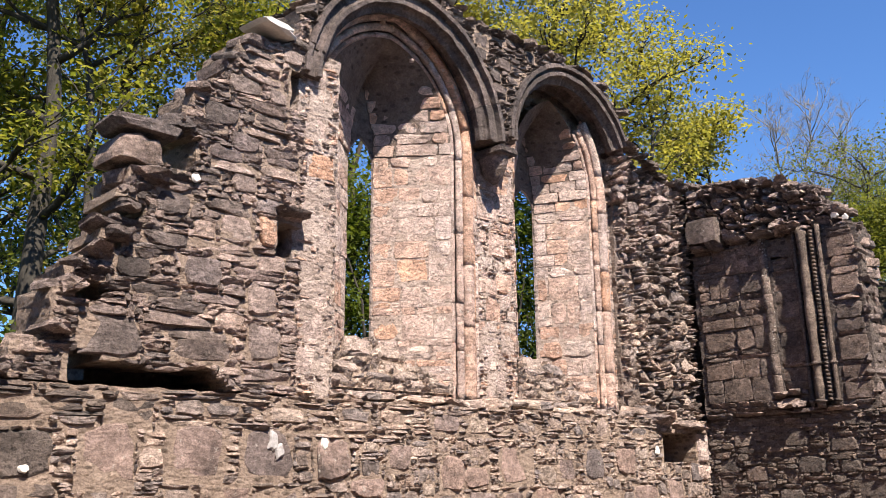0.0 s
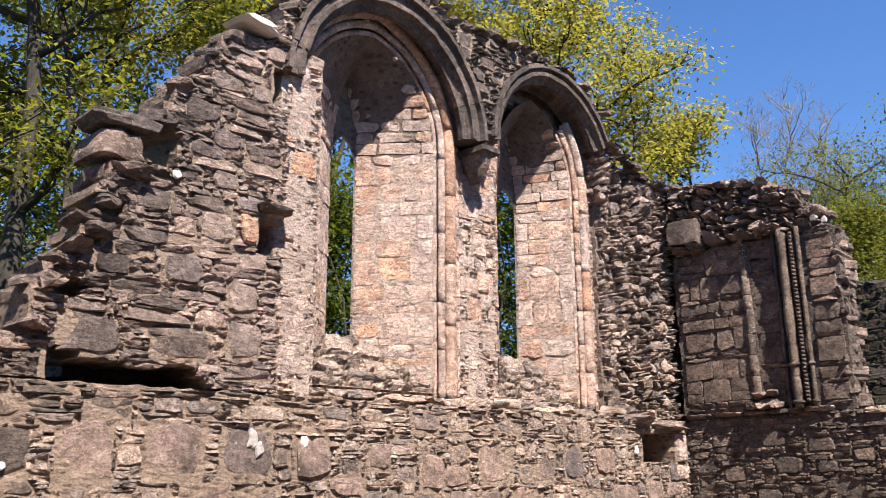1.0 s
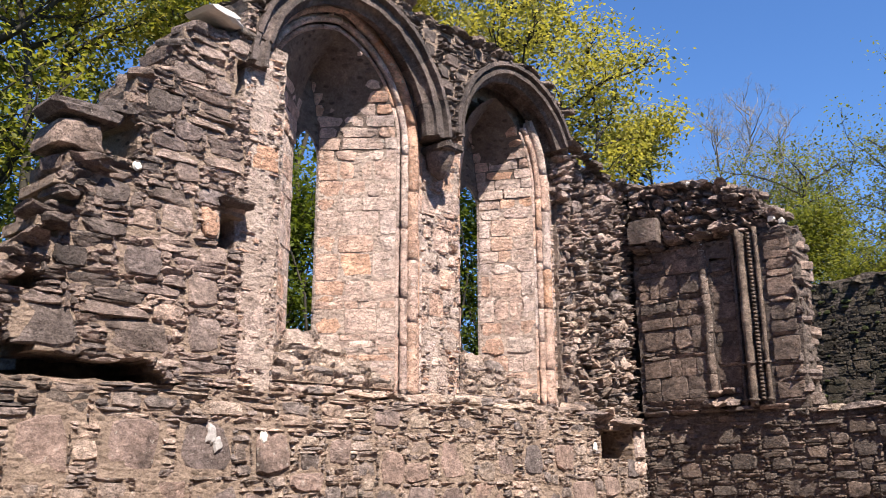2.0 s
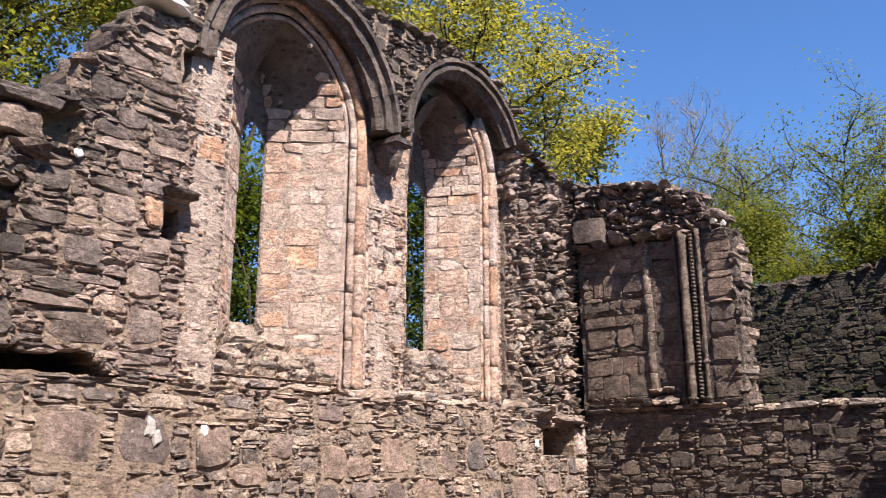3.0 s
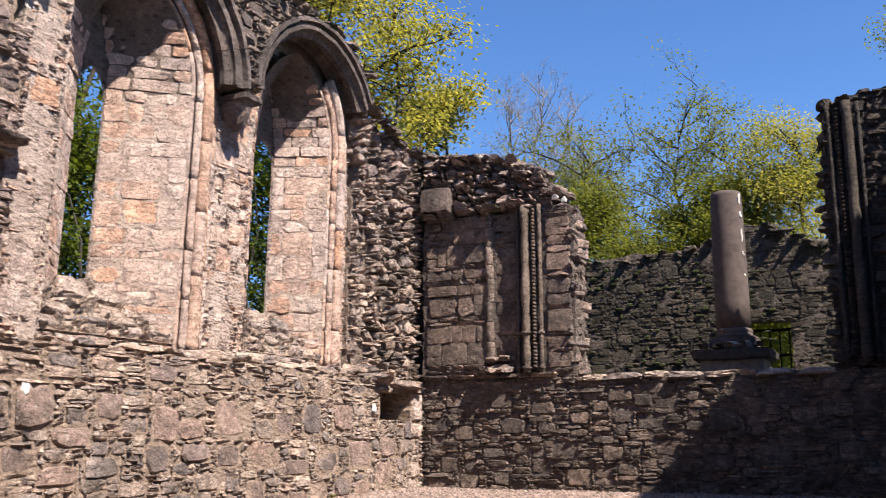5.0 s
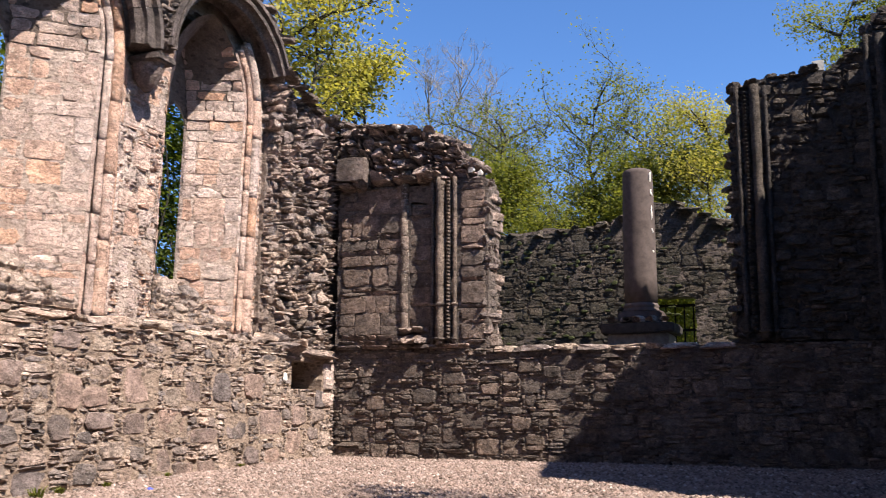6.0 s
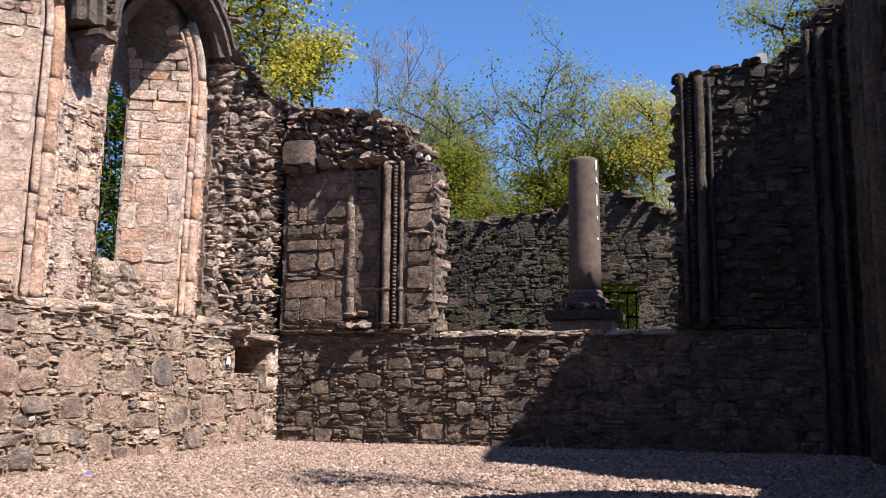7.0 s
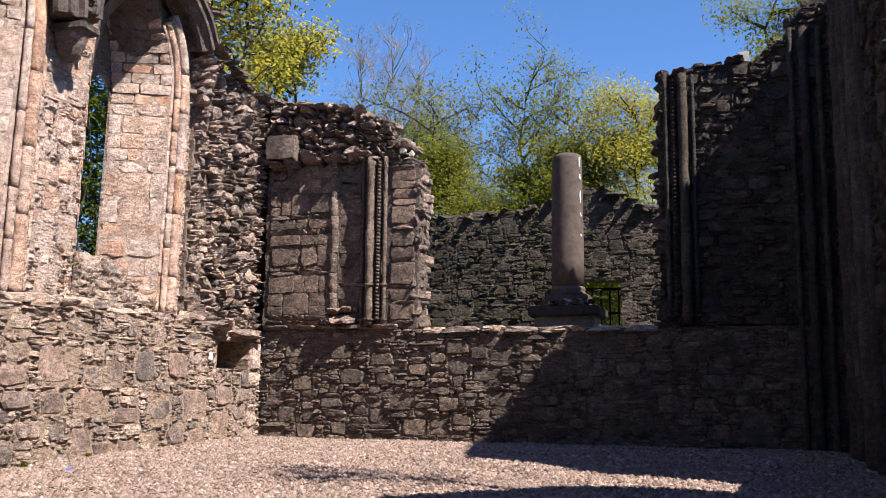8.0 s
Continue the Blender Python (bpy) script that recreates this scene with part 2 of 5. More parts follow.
def lathe(profile, sides=32):
    verts, faces = [], []
    for r, z in profile:
        for s in range(sides):
            a = 2 * math.pi * s / sides
            verts.append((r * math.cos(a), r * math.sin(a), z))
    for i in range(len(profile) - 1):
        for s in range(sides):
            n = (s + 1) % sides
            faces.append((i * sides + s, i * sides + n, (i + 1) * sides + n, (i + 1) * sides + s))
    faces.append(tuple(range(sides - 1, -1, -1)))
    faces.append(tuple(range((len(profile) - 1) * sides, len(profile) * sides)))
    return verts, faces


# ---- stones ----


def unit_stone(rng, power, jit, dome, inset, rough=0.07):
    """A stone in a unit box, its face towards -y; it tapers a little, as split stone does."""
    outline = []
    tx, tz = rng.uniform(-jit, jit), rng.uniform(-jit, jit)
    for q in range(4):
        for deg in (18, 45, 72):
            a = radians(q * 90 + deg + rng.uniform(-7, 7) * (0.1 if power > 15 else 1))
            c, s = math.cos(a), math.sin(a)
            r = (abs(c) ** power + abs(s) ** power) ** (-1 / power) * 0.5 * (1 - rng.random() * jit)
            outline.append((r * c * (1 + tx * s), r * s * (1 + tz * c)))
    sides = len(outline)
    sx, sz = rng.uniform(-dome, dome), rng.uniform(-dome, dome)
    rings = [[(x * 0.94, 0.5, z * 0.94) for x, z in outline],
             [(x, -0.30 + 0.7 * (sx * x + sz * z) + rng.uniform(-rough, rough) * 0.8, z) for x, z in outline],
             [(x * (inset + rng.uniform(-0.06, 0.04)), -0.46 + sx * x + sz * z + rng.uniform(-rough, rough), z * (inset + rng.uniform(-0.06, 0.04))) for x, z in outline]]
    verts = [v for r in rings for v in r] + [(rng.uniform(-0.15, 0.15), -0.5 + rng.uniform(-0.1, 0.1) * dome, rng.uniform(-0.15, 0.15))]
    faces = []
    for k in range(2):
        for i in range(sides):
            n = (i + 1) % sides
            faces.append((k * sides + i, k * sides + n, (k + 1) * sides + n, (k + 1) * sides + i))
    for i in range(sides):
        faces.append((2 * sides + i, 2 * sides + (i + 1) % sides, 3 * sides))
    return verts, faces


rng = random.Random(5)
POOL = {
    "block": [unit_stone(rng, 7.0, 0.18, 0.22, 0.90, 0.05) for _ in range(30)],
    "slab": [unit_stone(rng, 7.0, 0.24, 0.35, 0.86) for _ in range(26)],
    "lump": [unit_stone(rng, 3.6, 0.34, 0.55, 0.74) for _ in range(26)],
    "ashlar": [unit_stone(rng, 18.0, 0.055, 0.07, 0.955, 0.022) for _ in range(20)],
}
MESHES = {}


def pool_mesh(kind, i, mat):
    key = (kind, i, mat.name)
    if key not in MESHES:
        MESHES[key] = mesh("stone", *POOL[kind][i], mat)
    return MESHES[key]


class Grid:
    """Packs stones into a stretch of wall face, given a test for which places are wall."""

    def __init__(self, x0, x1, z0, z1, inside, cell=0.03):
        self.x0, self.z0, self.cell = x0, z0, cell
        self.nx, self.nz = int((x1 - x0) / cell), int((z1 - z0) / cell)
        self.free = np.zeros((self.nx, self.nz), bool)
        for i in range(self.nx):
            for j in range(self.nz):
                self.free[i, j] = inside(x0 + (i + 0.5) * cell, z0 + (j + 0.5) * cell)
        self.out = []

    def take(self, i, j, w, h, kind):
        self.free[i:i + w, j:j + h] = False
        c = self.cell
        self.out.append((self.x0 + (i + w / 2) * c, self.z0 + (j + h / 2) * c, w * c, h * c, kind))

    def put(self, x, z, w, h, kind="block"):
        """A stone of a given place and size."""
        c = self.cell
        i, j = int((x - w / 2 - self.x0) / c), int((z - h / 2 - self.z0) / c)
        if i >= 0 and j >= 0:
            self.free[i:i + int(w / c), j:j + int(h / c)] = False
            self.out.append((x, z, w, h, kind))

    def scatter(self, rng, tries, ws, hs, kind):
        for _ in range(tries):
            w = int(rng.uniform(*ws) / self.cell)
            h = int(rng.uniform(*hs) / self.cell)
            w, h = max(w, 1), max(h, 1)
            if w >= self.nx or h >= self.nz:
                continue
            i, j = rng.randrange(self.nx - w), rng.randrange(self.nz - h)
            if self.free[i:i + w, j:j + h].all():
                self.take(i, j, w, h, kind)

    def fill(self, rng, wmax, hmax, kind):
        for j in range(self.nz):
            i = 0
            while i < self.nx:
                if not self.free[i, j]:
                    i += 1
                    continue
                h = rng.randint(1, hmax)
                while h > 1 and (j + h > self.nz or not self.free[i, j:j + h].all()):
                    h -= 1
                w, lim = 1, rng.randint(2, wmax)
                while w < lim and i + w < self.nx and self.free[i + w, j:j + h].all():
                    w += 1
                self.take(i, j, w, h, kind)
                i += w


def lay(stones, parent, mats, rng, near, depth=0.12, proud=0.02, turn=3.0, gap=0.010, lean=0.0, limit=300, base_y=0.0, name="stone", rest_name="small_stones", frame_m=Matrix(), spin=0.0):
    """Lays packed stones on a wall face: those nearest to the point near are pieces of their own, the rest one joined part."""
    stones = sorted(stones, key=lambda s: (s[0] - near[0]) ** 2 + (s[1] - near[1]) ** 2 - 60 * (s[2] * s[3]))
    verts, faces = [], []
    k = 0
    for x, z, w, h, kind in stones:
        d = depth * rng.uniform(0.7, 1.3)
        y = base_y + d * 0.5 - proud * rng.uniform(-0.6, 1.6)
        m = frame_m @ pose(x + lean * z, y, z, rng.uniform(-turn, turn), rng.uniform(-turn - spin, turn + spin), rng.uniform(-turn, turn))
        i = rng.randrange(len(POOL[kind]))
        sc = (max(w - gap, 0.02), d, max(h - gap, 0.018))
        if k < limit and w * h > 0.0035:
            ob = new(name, pool_mesh(kind, i, mats[0]))
            ob.parent = parent
            ob.matrix_local = m @ Matrix.Diagonal((*sc, 1))
            k += 1
        else:
            b = len(verts)
            mm = m @ Matrix.Diagonal((*sc, 1))
            vs, fs = POOL[kind][i]
            verts += [mm @ Vector(v) for v in vs]
            faces += [tuple(b + q for q in f) for f in fs]
    if verts:
        tagged(part(rest_name, mesh(rest_name, verts, faces, mats[1]), None, parent), kind="stuff")


def core(name, parent, inside, x0, x1, z0, z1, y0, y1, mat, cell=0.08, rough=0.02, seed=0, lean=0.0):
    """The body of a ruined wall: thick, with ragged edges wherever the test ends."""
    nx, nz = round((x1 - x0) / cell), round((z1 - z0) / cell)
    ok = np.zeros((nx + 2, nz + 2), bool)
    for i in range(nx):
        for j in range(nz):
            ok[i + 1, j + 1] = inside(x0 + (i + 0.5) * cell, z0 + (j + 0.5) * cell)
    ids, verts, faces = {}, [], []

    def vid(i, j, s):
        key = (i, j, s)
        if key not in ids:
            p = Vector((x0 + i * cell, 0, z0 + j * cell))
            q = noise.noise_vector(p * 9 + Vector((seed, 3.3 * s, 0)))
            r = noise.noise_vector(p * 2.3 + Vector((seed, 9.1, 0)))
            ids[key] = len(verts)
            verts.append((p.x + q.x * cell * 0.45 + lean * p.z, (y1 if s else y0) + (q.y + r.y) * rough, p.z + q.z * cell * 0.45))
        return ids[key]

    for i in range(nx):
        for j in range(nz):
            if not ok[i + 1, j + 1]:
                continue
            faces.append((vid(i, j, 0), vid(i + 1, j, 0), vid(i + 1, j + 1, 0), vid(i, j + 1, 0)))
            faces.append((vid(i, j, 1), vid(i, j + 1, 1), vid(i + 1, j + 1, 1), vid(i + 1, j, 1)))
            if not ok[i, j + 1]:
                faces.append((vid(i, j, 0), vid(i, j + 1, 0), vid(i, j + 1, 1), vid(i, j, 1)))
            if not ok[i + 2, j + 1]:
                faces.append((vid(i + 1, j, 0), vid(i + 1, j, 1), vid(i + 1, j + 1, 1), vid(i + 1, j + 1, 0)))
            if not ok[i + 1, j]:
                faces.append((vid(i, j, 0), vid(i, j, 1), vid(i + 1, j, 1), vid(i + 1, j, 0)))
            if not ok[i + 1, j + 2]:
                faces.append((vid(i, j + 1, 0), vid(i + 1, j + 1, 0), vid(i + 1, j + 1, 1), vid(i, j + 1, 1)))
    return part(name, mesh(name, verts, faces, mat), None, parent)


def profile(points):
    def top(x):
        if x <= points[0][0]:
            return points[0][1]
        for (a, za), (b, zb) in zip(points, points[1:]):
            if x <= b:
                return za + (zb - za) * (x - a) / max(b - a, 1e-6)
        return points[-1][1]
    return top


def crest(points, parent, mats, rng, y0, y1, size=(0.12, 0.3), high=(0.05, 0.14), step=0.12, lean=0.0, name="stone", shear=0.0, kinds=("lump", "block", "slab")):
    """Loose stones bedded along the ragged top of a wall."""
    top = profile(points)
    x = points[0][0]
    while x < points[-1][0]:
        for y in np.arange(y0, y1, 0.2):
            w, h = rng.uniform(*size), rng.uniform(*high)
            m = pose(x + rng.uniform(-0.05, 0.05) + lean * top(x) + (shear * (y - y0) if x < 5 else 0), y + rng.uniform(-0.05, 0.08), top(x) + rng.uniform(-0.35, 0.3) * h,
                     rng.uniform(-14, 14), rng.uniform(-14, 14), rng.uniform(-40, 40))
            ob = new(name, pool_mesh(rng.choice(kinds), rng.randrange(20), mats[0]))
            ob.parent = parent
            ob.matrix_local = m @ Matrix.Diagonal((w, rng.uniform(0.15, 0.3), h, 1))
        x += step * rng.uniform(0.7, 1.4)


def broken_edge(x, z0, z1, y0, y1, parent, mat, rng, size=(0.14, 0.32), jut=0.06, lean=0.0):
    """Ragged stones up the broken end of a wall."""
    z = z0
    while z < z1:
        h = rng.uniform(0.06, 0.16)
        for y in np.arange(y0, y1, 0.22):
            ob = new("stone", pool_mesh(rng.choice(("block", "slab", "lump")), rng.randrange(20), mat))
            ob.parent = parent
            m = pose(x + rng.uniform(-jut, jut) + lean * z, y + rng.uniform(0, 0.08), z + h / 2, rng.uniform(-6, 6), rng.uniform(-6, 6), rng.uniform(-30, 30))
            ob.matrix_local = m @ Matrix.Diagonal((rng.uniform(*size), 0.27, h * 1.05, 1))
        z += h


def blotch(name, parent, mat, rng, x, y, z, w, h):
    """A thin crust with a wandering outline, lying on a wall face."""
    n = 22
    vs = [(x, y - 0.004, z)]
    ph = rng.random() * 50
    for ring, s in ((0, 0.72), (1, 1.0)):
        for i in range(n):
            a = 2 * math.pi * i / n
            k = 0.5 * s * (0.85 + 0.4 * noise.noise(Vector((math.cos(a) * 1.6 + ph, math.sin(a) * 1.6, ph))))
            vs.append((x + w * k * math.cos(a), y + (0.012 if ring else -0.003), z + h * k * math.sin(a)))
    fs = [(0, 1 + i, 1 + (i + 1) % n) for i in range(n)]
    fs += [(1 + i, 1 + n + i, 1 + n + (i + 1) % n, 1 + (i + 1) % n) for i in range(n)]
    return part(name, mesh(name, vs, fs, mat), None, parent)


# ---- plan ----
EAST, NORTH, SOUTH = 11.53, 6.19, -1.2
LEDGE = 1.42
LEAN = 0.03


def ground_height(x, y):
    """Gravel rises a little towards the east end; outside lies the woodland floor."""
    z = -0.02 - 0.07 * max(0.0, min(1.0, (9.5 - x) / 3.0)) - 0.75 * max(0.0, min(1.0, (4.2 - x) / 4.5))
    if -4 < y < 8 and -6 < x < 14:
        z += 0.02 * noise.noise(Vector((x * 0.9, y * 0.9, 0)))
    return z


def build_ground():
    """One sheet out to the horizon, fine inside the walls."""
    xs = sorted(set([-900, -300, -100, -40, -20, -12, 24, 40, 90, 300, 900] + [round(-8 + 0.25 * i, 2) for i in range(100)]))
    ys = sorted(set([-900, -300, -100, -40, -20, -12, 16, 24, 40, 90, 300, 900] + [round(-6 + 0.25 * i, 2) for i in range(64)]))
    verts = [(x, y, ground_height(x, y)) for x in xs for y in ys]
    n = len(ys)
    faces, mats = [], []
    for i in range(len(xs) - 1):
        for j in range(n - 1):
            faces.append((i * n + j, (i + 1) * n + j, (i + 1) * n + j + 1, i * n + j + 1))
            cx, cy = (xs[i] + xs[i + 1]) / 2, (ys[j] + ys[j + 1]) / 2
            mats.append(0 if SOUTH - 0.3 < cy < NORTH + 0.3 and -8 < cx < EAST + 0.4 else 1)
    me = mesh("ground", verts, faces, GRAVEL)
    me.materials.append(GRASS_SOIL)
    me.polygons.foreach_set("material_index", mats)
    return tagged(new("ground", me), "pale pinkish gravel floor running out to woodland earth", "ground", kind="structure")


def build_pebbles():
    """Loose gravel on the part of the floor in view."""
    r = random.Random(11)
    verts, faces = [], []
    for _ in range(42000):
        x = 4.4 + (EAST - 4.5) * r.random()
        y = SOUTH + 0.1 + (NORTH - SOUTH - 0.15) * r.random()
        s = r.uniform(0.009, 0.030)
        z = ground_height(x, y) + s * 0.2
        b = len(verts)
        a = r.random() * 6.3
        for dx, dy, dz in ((1, 0, 0), (0, 1, 0), (-1, 0, 0), (0, -1, 0), (0.2, 0.1, 0.7), (0, 0, -0.5)):
            sx, sy = s * r.uniform(0.7, 1.3), s * r.uniform(0.7, 1.3)
            verts.append((x + sx * (dx * math.cos(a) - dy * math.sin(a)), y + sy * (dx * math.sin(a) + dy * math.cos(a)), z + s * dz))
        for i in range(4):
            faces.append((b + i, b + (i + 1) % 4, b + 4))
            faces.append((b + (i + 1) % 4, b + i, b + 5))
    tagged(new("gravel", mesh("gravel", verts, faces, PEBBLE)), "loose pale pink and grey crushed gravel on the floor", "gravel", kind="stuff")


build_ground()
build_pebbles()

# ---- north wall ----
wall_n = thing("wall_north", pose(0, NORTH, 0), "ruined chapel wall of pinkish rubble with paired arched windows", "wall", kind="structure")
TOP_N = [(2.30, 1.50), (2.40, 1.62), (2.60, 1.72), (2.64, 2.07), (2.80, 2.30), (2.98, 2.55), (3.02, 2.86), (3.10, 3.00), (3.36, 3.08), (3.44, 3.45), (3.60, 3.80),
         (3.92, 4.15), (4.02, 4.42), (4.55, 4.52), (4.62, 4.85), (4.80, 5.12), (5.20, 5.46), (5.70, 5.70), (6.10, 5.76), (6.70, 5.74), (6.92, 5.64), (7.48, 5.70),
         (8.42, 5.70), (9.05, 5.70), (9.45, 5.58), (9.80, 5.40), (9.90, 4.94), (10.45, 4.86), (11.08, 4.72), (11.60, 4.70)]
top_n = profile(TOP_N)


def pointed(c, half, spring, apex, n=12):
    """Points of a blunt pointed arch from the right springing over to the left."""
    rise = apex - spring
    e = max(0.0, (rise * rise - half * half) / (2 * half))
    rad = half + e
    a1 = math.asin(min(1.0, rise / rad))
    right = [(c - e + rad * math.cos(a1 * i / n), spring + rad * math.sin(a1 * i / n)) for i in range(n + 1)]
    return right + [(2 * c - x, z) for x, z in reversed(right[:-1])]


WINDOWS = [
    # centre, half width, sill, spring, apex, centre of light, half width of light, its sill, spring and apex, ring centre, inner and outer radius
    dict(c=6.02, half=0.91, sill=1.56, spring=4.20, apex=5.24, lc=6.20, lhalf=0.18, lsill=2.14, lspring=4.05, lapex=4.36, rc=6.02, r0=1.12, r1=1.37, rz=4.28),
    dict(c=8.74, half=0.75, sill=1.58, spring=4.26, apex=5.34, lc=8.98, lhalf=0.21, lsill=2.14, lspring=4.05, lapex=4.36, rc=8.77, r0=1.06, r1=1.25, rz=4.40),
]
DEEP, ORDER = 1.00, 0.35


def in_arch(x, z, c, half, sill, spring, apex):
    if z < sill or abs(x - c) > half:
        return False
    if z <= spring:
        return True
    return z < spring + (apex - spring) * math.sqrt(max(0.0, 1 - ((x - c) / half) ** 2))


def in_ring(x, z, w):
    return z > 4.2 and math.hypot(x - w["rc"], max(z - w["rz"], 0)) < w["r1"]


def in_bay(x, z):
    """The recess that holds the windows, set back from the wall face."""
    if z < LEDGE or x < 4.70 or x > 9.98:
        return False
    return z < 4.34 or any(in_ring(x, z, w) for w in WINDOWS)


def in_window(x, z, more=0.0):
    return any(in_arch(x, z, w["c"], w["half"] + more, w["sill"] - more, w["spring"], w["apex"] + more) for w in WINDOWS)


def in_rolls(x, z):
    """The hollow that the roll mouldings of the inner order stand in."""
    return any((x > w["c"] or z > w["spring"]) and in_arch(x, z, w["c"], w["half"] + 0.40, w["sill"] - 0.1, w["spring"], w["apex"] + 0.42) for w in WINDOWS)


def in_light(x, z):
    return any(in_arch(x, z, w["c"] + 0.05, w["half"] - 0.02, w["sill"] + 0.1, w["spring"], w["apex"] - 0.04) for w in WINDOWS)


def hole_undercut(x, z):
    return 2.72 < x < 4.08 - 1.2 * max(0, z - 1.42) and 1.39 < z < 1.60 + 0.04 * math.sin(x * 5) - 0.02 * (x - 2.7)


def hole_putlog(x, z):
    return 4.43 < x < 4.69 and 2.55 < z < 2.90


def hole_aumbry(x, z):
    return 10.36 < x < 11.24 and 0.86 < z < 1.22 + 0.06 * (x > 10.7)


def hole_notch(x, z):
    return 4.48 < x < 4.69 and 3.92 < z < 4.34


def hole_gap(x, z):
    """Sockets left by fallen stones up the broken end."""
    return any(((x - a) / u) ** 2 + ((z - b) / v) ** 2 < 1 for a, b, u, v in ((3.50, 3.28, 0.16, 0.20), (3.12, 2.72, 0.13, 0.10), (2.86, 2.06, 0.14, 0.08), (3.02, 2.42, 0.10, 0.07)))


def holes_n(x, z):
    return hole_gap(x, z) or hole_notch(x, z) or hole_undercut(x, z) or hole_putlog(x, z) or hole_aumbry(x, z)


FOOT = -1.0
core("wall_core", wall_n, lambda x, z: z < LEDGE and not hole_aumbry(x, z) and not hole_undercut(x, z), -6, 11.53, FOOT, LEDGE, 0.012, 0.56, MORTAR, seed=1, rough=0.012)
core("wall_core", wall_n, lambda x, z: z < top_n(x) and not in_bay(x, z) and not holes_n(x, z) and not (x > 9.72 and z < 4.95), 2.2, 10.0, LEDGE, 5.9, 0.018, 0.56, MORTAR, seed=2, lean=LEAN, rough=0.012)
core("wall_core", wall_n, lambda x, z: z < top_n(x), 9.96, 12.3, LEDGE, 5.0, 0.30, 0.57, MORTAR_BROWN, seed=3, lean=LEAN, rough=0.05)
core("wall_core", wall_n, lambda x, z: z < top_n(x) and in_bay(x, z) and not in_window(x, z, 0.0) and not in_rolls(x, z), 4.5, 10.14, LEDGE, 5.7, ORDER + 0.008, 0.60, PLASTER, seed=4, lean=LEAN, cell=0.06, rough=0.012)
core("wall_core", wall_n, lambda x, z: z < top_n(x) and in_bay(x, z) and not in_window(x, z, 0.0), 4.5, 10.14, LEDGE, 5.7, ORDER + 0.13, 0.60, PLASTER, seed=6, lean=LEAN, cell=0.06, rough=0.012)
core("wall_core", wall_n, lambda x, z: not hole_putlog(x, z) and z < 4.48 + 0.1 * math.sin(9 * x), 4.66, 5.16, LEDGE, 4.6, 0.10, 0.60, PLASTER, seed=7, lean=LEAN, cell=0.06, rough=0.012)
core("wall_core", wall_n, lambda x, z: z < top_n(x - 0.75 if x < 4.9 else x) - 0.02 and not in_light(x, z), -6, 12.2, FOOT, 5.9, 0.55, 1.22, MORTAR_DARK, seed=5, lean=LEAN)


